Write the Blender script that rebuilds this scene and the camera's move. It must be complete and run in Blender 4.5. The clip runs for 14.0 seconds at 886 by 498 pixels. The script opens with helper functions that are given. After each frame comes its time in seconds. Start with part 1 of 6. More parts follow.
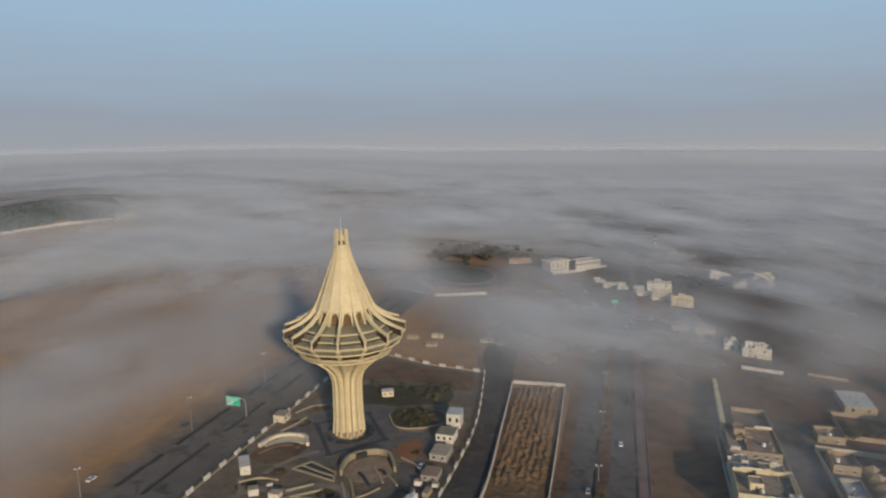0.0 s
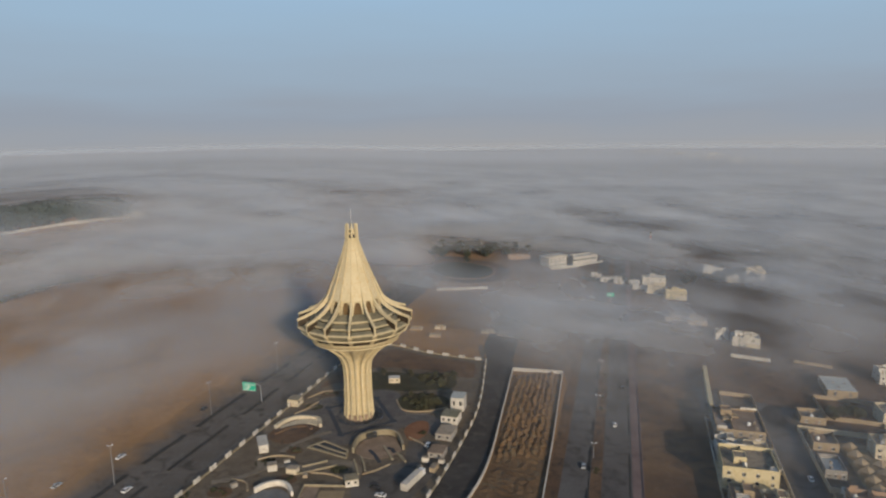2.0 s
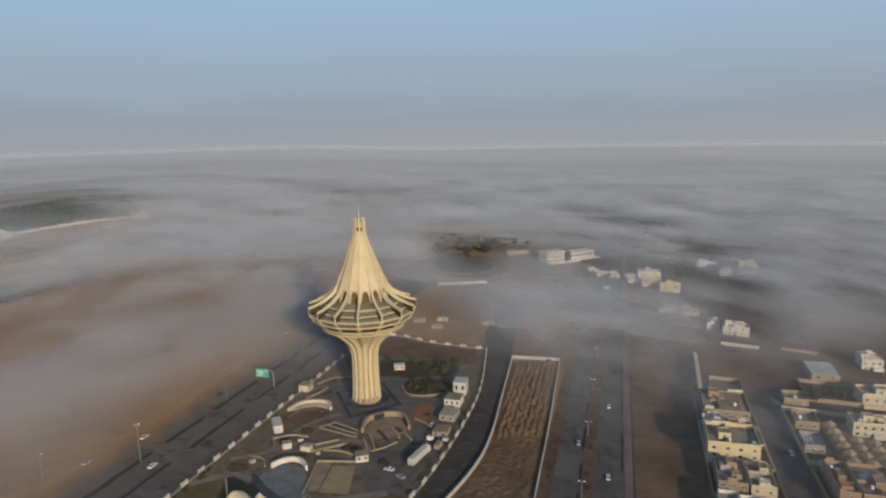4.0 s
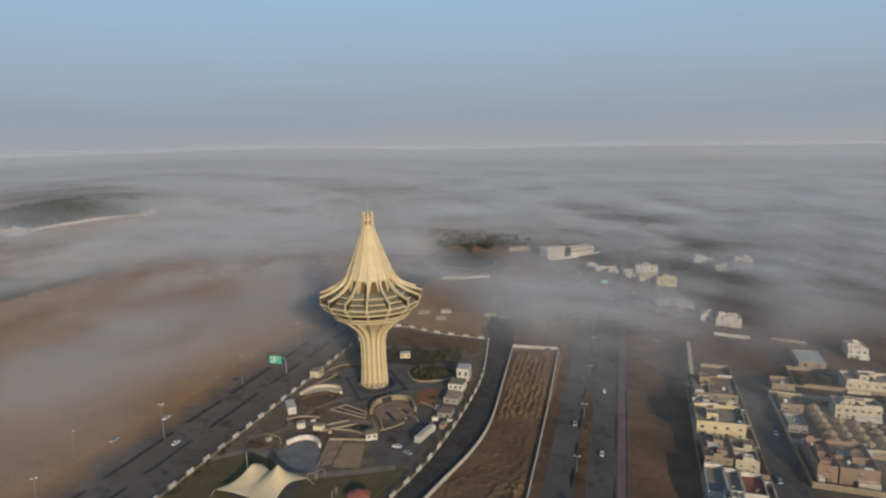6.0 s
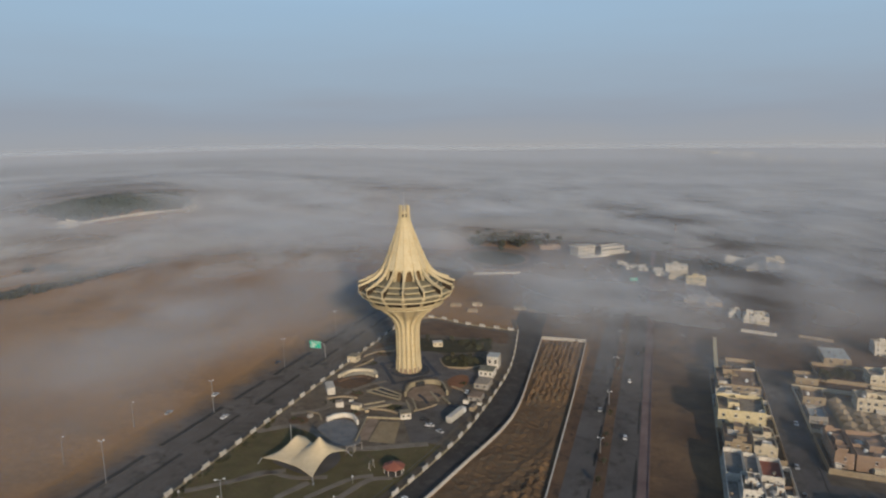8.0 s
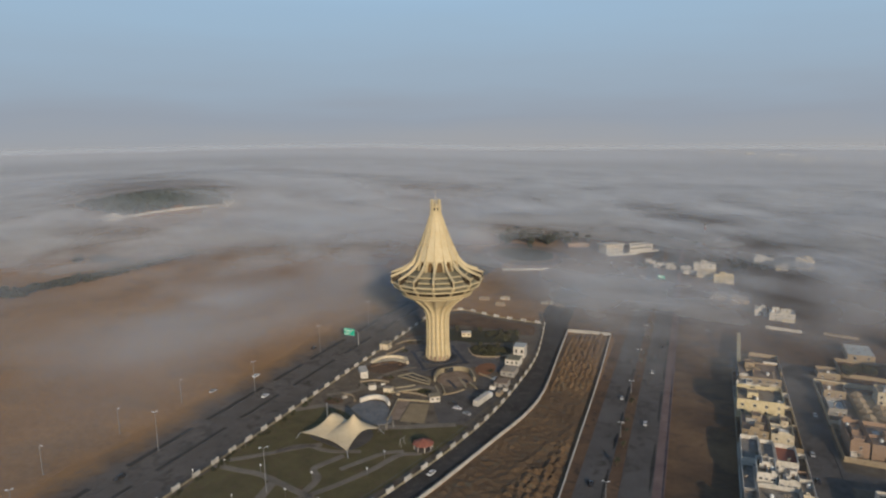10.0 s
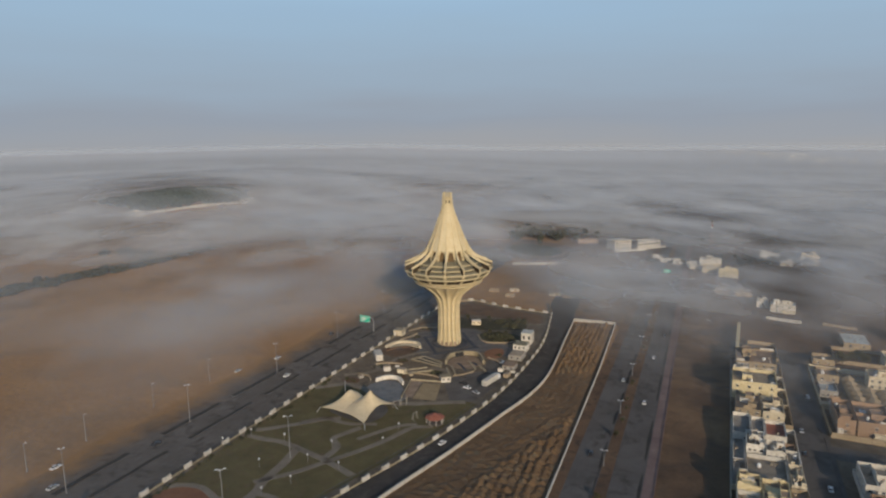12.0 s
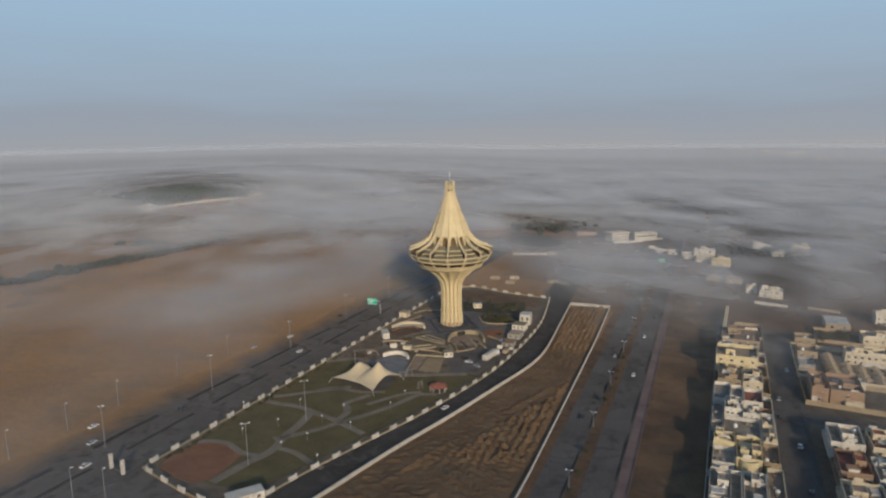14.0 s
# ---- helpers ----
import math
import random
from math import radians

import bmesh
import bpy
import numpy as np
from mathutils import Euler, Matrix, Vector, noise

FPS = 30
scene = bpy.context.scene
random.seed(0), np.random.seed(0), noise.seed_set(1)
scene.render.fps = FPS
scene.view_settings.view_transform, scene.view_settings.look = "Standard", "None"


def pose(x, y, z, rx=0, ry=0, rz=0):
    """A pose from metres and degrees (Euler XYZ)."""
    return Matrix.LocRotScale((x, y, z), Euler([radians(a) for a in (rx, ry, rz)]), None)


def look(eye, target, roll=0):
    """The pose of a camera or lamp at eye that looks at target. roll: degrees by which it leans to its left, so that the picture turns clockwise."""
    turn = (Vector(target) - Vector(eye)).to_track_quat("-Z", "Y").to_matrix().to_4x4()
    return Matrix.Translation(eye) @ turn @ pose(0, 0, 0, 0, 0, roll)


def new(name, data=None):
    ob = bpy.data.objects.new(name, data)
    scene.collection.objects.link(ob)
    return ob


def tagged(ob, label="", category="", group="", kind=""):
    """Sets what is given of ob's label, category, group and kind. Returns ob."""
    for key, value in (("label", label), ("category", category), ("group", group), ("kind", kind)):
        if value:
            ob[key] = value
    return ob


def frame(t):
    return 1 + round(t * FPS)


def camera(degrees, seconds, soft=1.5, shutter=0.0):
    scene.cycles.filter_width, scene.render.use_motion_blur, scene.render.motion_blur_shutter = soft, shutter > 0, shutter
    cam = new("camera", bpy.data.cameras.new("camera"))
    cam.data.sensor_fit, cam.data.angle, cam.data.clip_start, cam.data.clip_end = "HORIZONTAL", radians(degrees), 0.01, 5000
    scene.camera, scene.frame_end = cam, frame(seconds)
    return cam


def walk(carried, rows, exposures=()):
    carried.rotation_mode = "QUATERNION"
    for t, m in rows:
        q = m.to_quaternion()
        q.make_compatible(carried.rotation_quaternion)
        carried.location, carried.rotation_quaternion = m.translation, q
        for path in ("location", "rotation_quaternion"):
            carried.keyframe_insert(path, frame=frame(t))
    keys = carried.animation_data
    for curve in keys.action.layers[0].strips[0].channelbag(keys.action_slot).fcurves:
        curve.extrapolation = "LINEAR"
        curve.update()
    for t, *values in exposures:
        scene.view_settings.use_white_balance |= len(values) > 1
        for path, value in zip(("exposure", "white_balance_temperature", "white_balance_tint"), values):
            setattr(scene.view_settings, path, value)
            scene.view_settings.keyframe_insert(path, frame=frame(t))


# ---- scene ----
cam = camera(67.2, 14.0, soft=2.3)
PATH = [
    (0, (14.784, -305.527, 145.617), (14.99, -303.571, 145.256), -0.8),
    (0.5, (13.072, -310.367, 145.669), (13.281, -308.411, 145.308), -0.8),
    (1, (11.54, -315.302, 145.356), (11.751, -313.346, 144.997), -0.8),
    (1.5, (11.382, -320.086, 145.734), (11.591, -318.13, 145.373), -0.9),
    (2, (9.922, -325.28, 146.072), (10.132, -323.325, 145.709), -1.0),
    (2.5, (9.059, -330.34, 145.929), (9.269, -328.384, 145.568), -1.2),
    (3, (8.381, -335.176, 145.853), (8.59, -333.22, 145.49), -1.3),
    (5.5, (3.762, -359.815, 145.238), (3.974, -357.86, 144.875), -1.4),
    (6, (3.146, -364.607, 145.443), (3.35, -362.651, 145.078), -1.4),
    (6.5, (1.631, -369.715, 145.181), (1.827, -367.758, 144.817), -1.3),
    (7, (0.889, -373.942, 144.647), (1.058, -371.983, 144.284), -1.3),
    (7.5, (0.675, -378.048, 144.137), (0.81, -376.085, 143.774), -1.1),
    (8, (0.605, -383.24, 143.805), (0.715, -381.275, 143.445), -1.1),
    (10.5, (0.084, -405.584, 142.033), (0.089, -403.616, 141.675), -0.8),
    (11, (0.08, -411.374, 141.537), (0.076, -409.406, 141.18), -0.8),
    (11.5, (0.428, -416.845, 140.597), (0.416, -414.877, 140.241), -0.9),
    (12, (0.68, -423.023, 139.744), (0.662, -421.055, 139.389), -0.9),
    (12.5, (0.398, -429.447, 138.768), (0.378, -427.479, 138.412), -0.9),
    (13, (0.847, -436.006, 137.51), (0.825, -434.039, 137.154), -0.9),
    (13.5, (1.11, -442.7, 136.247), (1.085, -440.732, 135.891), -1.0),
    (14, (0.899, -450.24, 134.965), (0.872, -448.272, 134.609), -1.0),
]
walk(cam, [(t, look(eye, target, roll)) for t, eye, target, roll in PATH])

# ---- world, sun, exposure ----
SUN_EL, SUN_AZ = 16.0, 167.0      # azimuth of the sun clockwise from +y
world = bpy.data.worlds.new("sky")
scene.world = world
world.use_nodes = True
wn = world.node_tree.nodes
sky = wn.new("ShaderNodeTexSky")
sky.sky_type = "NISHITA"
sky.sun_disc = False
sky.sun_elevation = radians(SUN_EL)
sky.sun_rotation = radians(SUN_AZ)
sky.altitude = 450
sky.air_density = 1.3
sky.dust_density = 0.6
sky.ozone_density = 2.5
wn["Background"].inputs["Strength"].default_value = 0.115
world.node_tree.links.new(sky.outputs[0], wn["Background"].inputs["Color"])
sun = new("sun", bpy.data.lights.new("sun", "SUN"))
sun.data.energy = 3.9
sun.data.angle = radians(2.2)
sun.data.color = (1.0, 0.815, 0.59)
toward = Vector((math.sin(radians(SUN_AZ)) * math.cos(radians(SUN_EL)), math.cos(radians(SUN_AZ)) * math.cos(radians(SUN_EL)), math.sin(radians(SUN_EL))))
sun.matrix_world = look(toward * 900, (0, 0, 0))
scene.view_settings.exposure = 0.0


# ---- materials ----
def shader(name):
    m = bpy.data.materials.new(name)
    m.use_nodes = True
    return m, m.node_tree.nodes, m.node_tree.links


def surface(name, low, high, size=6.0, rough=0.85, bump=0.25, fine=0.5, metal=0.0, stain=None, vary=0.12, spec=0.25):
    """A mottled surface: patches of about `size` metres, grain of about `fine` metres, a third stain colour on demand."""
    m, n, l = shader(name)
    p = n["Principled BSDF"]
    co = n.new("ShaderNodeTexCoord")
    big = n.new("ShaderNodeTexNoise")
    big.inputs["Scale"].default_value = 1.0 / size
    big.inputs["Detail"].default_value = 5
    big.inputs["Roughness"].default_value = 0.6
    small = n.new("ShaderNodeTexNoise")
    small.inputs["Scale"].default_value = 1.0 / fine
    small.inputs["Detail"].default_value = 3
    ramp = n.new("ShaderNodeMapRange")
    ramp.inputs["From Min"].default_value, ramp.inputs["From Max"].default_value = 0.32, 0.68
    mix = n.new("ShaderNodeMix")
    mix.data_type = "RGBA"
    mix.inputs["A"].default_value, mix.inputs["B"].default_value = (*low, 1), (*high, 1)
    l.new(co.outputs["Object"], big.inputs["Vector"])
    l.new(co.outputs["Object"], small.inputs["Vector"])
    l.new(big.outputs["Fac"], ramp.inputs["Value"])
    l.new(ramp.outputs["Result"], mix.inputs["Factor"])
    last = mix.outputs["Result"]
    if stain:
        third = n.new("ShaderNodeTexNoise")
        third.inputs["Scale"].default_value = 2.7 / size
        third.inputs["Detail"].default_value = 6
        third.inputs["Distortion"].default_value = 1.2
        cut = n.new("ShaderNodeMapRange")
        cut.inputs["From Min"].default_value, cut.inputs["From Max"].default_value = 0.52, 0.7
        l.new(co.outputs["Object"], third.inputs["Vector"])
        l.new(third.outputs["Fac"], cut.inputs["Value"])
        over = n.new("ShaderNodeMix")
        over.data_type = "RGBA"
        over.inputs["B"].default_value = (*stain, 1)
        l.new(cut.outputs["Result"], over.inputs["Factor"])
        l.new(last, over.inputs["A"])
        last = over.outputs["Result"]
    info = n.new("ShaderNodeObjectInfo")
    grain = n.new("ShaderNodeMath")
    grain.operation = "MULTIPLY_ADD"
    grain.inputs[1].default_value, grain.inputs[2].default_value = 0.5, 0.75
    l.new(small.outputs["Fac"], grain.inputs[0])
    shift = n.new("ShaderNodeMath")
    shift.operation = "MULTIPLY_ADD"
    shift.inputs[1].default_value, shift.inputs[2].default_value = 2 * vary, 1 - vary
    l.new(info.outputs["Random"], shift.inputs[0])
    both = n.new("ShaderNodeMath")
    both.operation = "MULTIPLY"
    l.new(grain.outputs[0], both.inputs[0])
    l.new(shift.outputs[0], both.inputs[1])
    tone = n.new("ShaderNodeVectorMath")
    tone.operation = "SCALE"
    l.new(last, tone.inputs[0])
    l.new(both.outputs[0], tone.inputs["Scale"])
    l.new(tone.outputs[0], p.inputs["Base Color"])
    p.inputs["Roughness"].default_value = rough
    p.inputs["Metallic"].default_value = metal
    p.inputs["Specular IOR Level"].default_value = spec
    if bump:
        b = n.new("ShaderNodeBump")
        b.inputs["Strength"].default_value = bump
        b.inputs["Distance"].default_value = fine * 0.3
        l.new(small.outputs["Fac"], b.inputs["Height"])
        l.new(b.outputs["Normal"], p.inputs["Normal"])
    return m


DESERT = surface("desert", (0.275, 0.152, 0.068), (0.385, 0.222, 0.100), 140, 0.95, 0.3, 3.0, stain=(0.262, 0.160, 0.085), vary=0.0)
EARTH = surface("bare_earth", (0.092, 0.055, 0.034), (0.153, 0.094, 0.054), 18, 0.95, 0.5, 1.2, stain=(0.061, 0.043, 0.031), vary=0.0)
PLOUGHED = surface("ploughed_soil", (0.106, 0.066, 0.036), (0.175, 0.108, 0.056), 14, 0.95, 0.6, 1.4, stain=(0.124, 0.098, 0.064), vary=0.0)
ASPHALT = surface("asphalt", (0.094, 0.086, 0.080), (0.132, 0.121, 0.112), 22, 0.95, 0.15, 0.6, stain=(0.074, 0.067, 0.063), vary=0.0, spec=0.08)
NEW_ASPHALT = surface("dark_asphalt", (0.046, 0.042, 0.038), (0.072, 0.066, 0.061), 16, 0.95, 0.15, 0.5, stain=(0.092, 0.081, 0.071), vary=0.0, spec=0.08)
VACANT = surface("vacant_soil", (0.070, 0.045, 0.029), (0.200, 0.122, 0.064), 34, 0.95, 0.5, 1.6, stain=(0.082, 0.056, 0.038), vary=0.0)
WETSHADE = surface("median_soil", (0.022, 0.022, 0.022), (0.05, 0.045, 0.04), 5, 0.9, 0.4, 0.8)
PAVING = surface("paving", (0.072, 0.066, 0.062), (0.112, 0.103, 0.095), 9, 0.85, 0.2, 0.4, stain=(0.093, 0.085, 0.085), vary=0.0)
PLAZA = surface("plaza_paving", (0.088, 0.080, 0.078), (0.135, 0.124, 0.118), 7, 0.8, 0.2, 0.4, stain=(0.075, 0.07, 0.072), vary=0.0)
INLAY = surface("dark_inlay_paving", (0.026, 0.031, 0.042), (0.046, 0.052, 0.066), 3, 0.7, 0.1, 0.4)
GRAVEL = surface("pale_brown_gravel", (0.108, 0.086, 0.062), (0.168, 0.134, 0.098), 11, 0.95, 0.3, 0.6, stain=(0.082, 0.064, 0.047), vary=0.0)
POLE = surface("grey_pole_paint", (0.16, 0.155, 0.15), (0.22, 0.215, 0.21), 2, 0.7, 0.0, 0.3)
PARKPATH = surface("tan_path_paving", (0.155, 0.130, 0.100), (0.225, 0.19, 0.15), 6, 0.9, 0.2, 0.4, vary=0.05)
PINKWALK = surface("pink_paving", (0.144, 0.098, 0.088), (0.211, 0.150, 0.135), 8, 0.9, 0.2, 0.5, vary=0.0)
LAWN = surface("dry_lawn", (0.080, 0.067, 0.027), (0.122, 0.102, 0.044), 9, 0.95, 0.5, 0.7, stain=(0.115, 0.082, 0.044), vary=0.05)
DARKLAWN = surface("green_lawn", (0.036, 0.035, 0.020), (0.058, 0.052, 0.029), 7, 0.95, 0.5, 0.7, vary=0.05)
REDSOIL = surface("red_soil", (0.17, 0.078, 0.042), (0.23, 0.112, 0.060), 8, 0.95, 0.4, 0.8, vary=0.0)
SANDCOURT = surface("sand_court", (0.25, 0.19, 0.11), (0.33, 0.25, 0.15), 6, 0.95, 0.2, 0.5)
POOLBLUE = surface("pale_grey_blue_floor", (0.105, 0.112, 0.120), (0.165, 0.172, 0.180), 5, 0.8, 0.05, 0.5, stain=(0.20, 0.19, 0.175))
CREAM = surface("cream_concrete", (0.490, 0.415, 0.258), (0.565, 0.490, 0.328), 7, 0.7, 0.1, 0.5, stain=(0.480, 0.376, 0.216), vary=0.03)
CREAMDARK = surface("weathered_cream_panel", (0.255, 0.212, 0.140), (0.335, 0.285, 0.190), 3, 0.6, 0.1, 0.4, stain=(0.185, 0.165, 0.122))
SCREED = surface("green_grey_terrace", (0.145, 0.138, 0.098), (0.23, 0.208, 0.145), 3, 0.75, 0.1, 0.4)
WHITEWALL = surface("white_painted_wall", (0.470, 0.445, 0.395), (0.575, 0.548, 0.495), 5, 0.8, 0.1, 0.4, stain=(0.36, 0.32, 0.27), vary=0.1)
MEMBRANE = surface("cream_membrane", (0.53, 0.435, 0.285), (0.60, 0.505, 0.345), 5, 0.6, 0.05, 0.6, vary=0.0)
REDROOF = surface("red_brown_roofing", (0.235, 0.082, 0.056), (0.310, 0.122, 0.080), 3, 0.8, 0.2, 0.4)
GREENSIGN = surface("green_sign_sheet", (0.0, 0.36, 0.24), (0.01, 0.44, 0.30), 4, 0.4, 0.0, 0.5, vary=0.0)
WHITEMARK = surface("white_paint", (0.62, 0.62, 0.60), (0.78, 0.78, 0.76), 2, 0.6, 0.0, 0.4)
LINEPAINT = surface("worn_line_paint", (0.075, 0.075, 0.076), (0.14, 0.14, 0.138), 3, 0.8, 0.0, 0.4)
STEEL = surface("galvanised_steel", (0.42, 0.42, 0.42), (0.55, 0.55, 0.55), 2, 0.45, 0.0, 0.3, metal=0.7)
KERB = surface("kerb_concrete", (0.210, 0.196, 0.175), (0.294, 0.273, 0.245), 4, 0.9, 0.1, 0.4)
RAIL = surface("dark_railing", (0.05, 0.045, 0.04), (0.09, 0.08, 0.07), 2, 0.6, 0.0, 0.3)
RUBBER = surface("tyre_rubber", (0.015, 0.015, 0.016), (0.03, 0.03, 0.03), 1, 0.9, 0.0, 0.2)
BARK = surface("bark", (0.09, 0.065, 0.045), (0.16, 0.12, 0.08), 1, 0.95, 0.4, 0.2)
LEAF = surface("dusty_leaves", (0.034, 0.036, 0.019), (0.072, 0.070, 0.036), 2, 0.9, 0.0, 0.5, vary=0.25)
DUSTLEAF = surface("dry_leaves", (0.22, 0.175, 0.10), (0.36, 0.29, 0.17), 2, 0.95, 0.0, 0.5, vary=0.2)
DARKLEAF = surface("far_scrub_leaves", (0.020, 0.026, 0.015), (0.042, 0.046, 0.026), 14, 0.95, 0.0, 1.0, vary=0.0)
TEALLEAF = surface("grove_leaves", (0.050, 0.070, 0.068), (0.078, 0.102, 0.098), 30, 0.9, 0.0, 1.0, vary=0.0)
GLASS = surface("dark_window_glass", (0.02, 0.022, 0.025), (0.04, 0.04, 0.042), 3, 0.15, 0.0, 0.5, spec=0.5)
BROWNGLASS = surface("bronze_window_glass", (0.10, 0.066, 0.034), (0.165, 0.112, 0.060), 3, 0.25, 0.0, 0.5, spec=0.5)
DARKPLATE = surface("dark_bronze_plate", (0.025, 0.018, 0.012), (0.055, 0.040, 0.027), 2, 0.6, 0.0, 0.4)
ROOFGREY = surface("beige_roof_screed", (0.25, 0.21, 0.165), (0.37, 0.32, 0.255), 5, 0.95, 0.2, 0.5, stain=(0.175, 0.145, 0.115), vary=0.2, spec=0.1)
ROOFBLUE = surface("grey_sheet_roof", (0.205, 0.188, 0.168), (0.285, 0.262, 0.236), 6, 0.8, 0.1, 0.6, stain=(0.16, 0.14, 0.12), spec=0.1)
ROOFBROWN = surface("brown_roof_tiles", (0.20, 0.145, 0.105), (0.30, 0.225, 0.165), 5, 0.9, 0.2, 0.5)
ROOFPALE = surface("pale_sheet_roof", (0.384, 0.400, 0.384), (0.464, 0.480, 0.456), 8, 0.6, 0.1, 0.6)
WALLS = {
    "white": surface("white_render", (0.530, 0.500, 0.440), (0.630, 0.600, 0.540), 5, 0.85, 0.1, 0.4, stain=(0.41, 0.365, 0.30), vary=0.1),
    "cream": surface("cream_render", (0.520, 0.450, 0.325), (0.605, 0.535, 0.405), 5, 0.85, 0.1, 0.4, stain=(0.41, 0.34, 0.24), vary=0.08),
    "yellow": surface("yellow_render", (0.545, 0.465, 0.285), (0.610, 0.530, 0.345), 5, 0.85, 0.1, 0.4, stain=(0.48, 0.385, 0.21), vary=0.05),
    "tan": surface("tan_render", (0.282, 0.218, 0.141), (0.352, 0.282, 0.190), 5, 0.85, 0.1, 0.4, stain=(0.225, 0.176, 0.120), vary=0.08),
    "salmon": surface("salmon_render", (0.277, 0.189, 0.128), (0.334, 0.233, 0.163), 5, 0.85, 0.1, 0.4, stain=(0.268, 0.176, 0.113), vary=0.06),
    "grey": surface("grey_render", (0.253, 0.239, 0.218), (0.331, 0.310, 0.289), 5, 0.85, 0.1, 0.4, stain=(0.204, 0.190, 0.169), vary=0.08),
}
PAINTS = {
    "white": surface("white_car_paint", (0.70, 0.70, 0.70), (0.76, 0.76, 0.76), 2, 0.25, 0.0, 0.5, spec=0.5),
    "silver": surface("silver_car_paint", (0.35, 0.36, 0.37), (0.42, 0.43, 0.44), 2, 0.25, 0.0, 0.5, spec=0.5),
    "dark": surface("dark_car_paint", (0.02, 0.02, 0.025), (0.04, 0.04, 0.045), 2, 0.25, 0.0, 0.5, spec=0.5),
    "red": surface("red_car_paint", (0.28, 0.03, 0.03), (0.34, 0.05, 0.04), 2, 0.25, 0.0, 0.5, spec=0.5),
}


def blended(material, origin, way, start, end, colour=(0.300, 0.173, 0.079), size=16.0, stray=30.0):
    """Blends another colour over a surface, from `start` to `end` metres to the left of a line, with an edge that
    strays.
    """
    n, l = material.node_tree.nodes, material.node_tree.links
    p = n["Principled BSDF"]
    co = n.new("ShaderNodeTexCoord")
    off = n.new("ShaderNodeVectorMath")
    off.operation = "SUBTRACT"
    off.inputs[1].default_value = (*origin, 0)
    l.new(co.outputs["Object"], off.inputs[0])
    left = n.new("ShaderNodeVectorMath")
    left.operation = "DOT_PRODUCT"
    left.inputs[1].default_value = (-way[1], way[0], 0)
    l.new(off.outputs[0], left.inputs[0])
    ragged = n.new("ShaderNodeTexNoise")
    ragged.inputs["Scale"].default_value = 1 / size
    ragged.inputs["Detail"].default_value = 6
    ragged.inputs["Roughness"].default_value = 0.65
    l.new(co.outputs["Object"], ragged.inputs["Vector"])
    push = n.new("ShaderNodeMath")
    push.operation = "MULTIPLY_ADD"
    push.inputs[1].default_value = stray
    l.new(ragged.outputs["Fac"], push.inputs[0])
    l.new(left.outputs["Value"], push.inputs[2])
    cover = n.new("ShaderNodeMapRange")
    cover.interpolation_type = "SMOOTHSTEP"
    cover.inputs["From Min"].default_value, cover.inputs["From Max"].default_value = start + stray / 2, end + stray / 2
    l.new(push.outputs[0], cover.inputs["Value"])
    mix = n.new("ShaderNodeMix")
    mix.data_type = "RGBA"
    mix.inputs["B"].default_value = (*colour, 1)
    l.new(cover.outputs["Result"], mix.inputs["Factor"])
    l.new(p.inputs["Base Color"].links[0].from_socket, mix.inputs["A"])
    l.new(mix.outputs["Result"], p.inputs["Base Color"])
    return material


HW0, HWD = (-122.5, -208.0), (0.361, 0.9326)      # the compound's front corner, and the highway's direction
# the tan fade paints in the mist that veils the highway's outer edge
HIGHWAY = blended(surface("highway_asphalt", (0.100, 0.089, 0.079), (0.142, 0.126, 0.113), 22, 0.95, 0.15, 0.6, stain=(0.064, 0.057, 0.052), vary=0.0, spec=0.08), HW0, HWD, 30, 54)


blended(DESERT, (0, 0), (0, -1), 40, 260, (0.115, 0.082, 0.058), 90.0, 160.0)      # browner earth east of the tower

# mist banks: x, y, reach in x and y, strength
BANKS = (
    (35, 255, 65, 70, 0.6), (175, 125, 125, 75, 0.58), (265, 75, 90, 55, 0.3), (300, 640, 280, 150, 0.5), (490, 400, 170, 110, 0.32), (-430, 280, 110, 80, 0.6),
    (-170, 310, 150, 90, 0.5), (-125, 55, 100, 100, 0.40), (-190, -70, 85, 75, 0.24), (-40, 500, 220, 90, 0.4), (-300, 390, 120, 50, 0.3), (135, 15, 75, 60, 0.24), (-45, 120, 60, 60, 0.15),
    (420, 320, 260, 190, 0.22), (230, 215, 130, 70, 0.22), (290, 50, 50, 50, 0.12), (200, -50, 80, 130, 0.11), (195, -75, 26, 130, 0.10),
    (262, 250, 60, 65, -0.32), (210, 370, 85, 70, -0.38), (-235, 15, 60, 60, -0.2), (-225, -115, 60, 60, -0.2), (-425, 592, 120, 82, -0.9), (-362, 450, 95, 100, -0.7),
    (103, 362, 60, 58, -0.6), (92, 285, 34, 80, -0.5), (-300, 130, 50, 60, -0.2), (-400, 250, 130, 80, 0.35), (140, 110, 70, 60, 0.22), (385, 315, 60, 50, -0.35), (269, 99, 34, 36, -0.8),
)


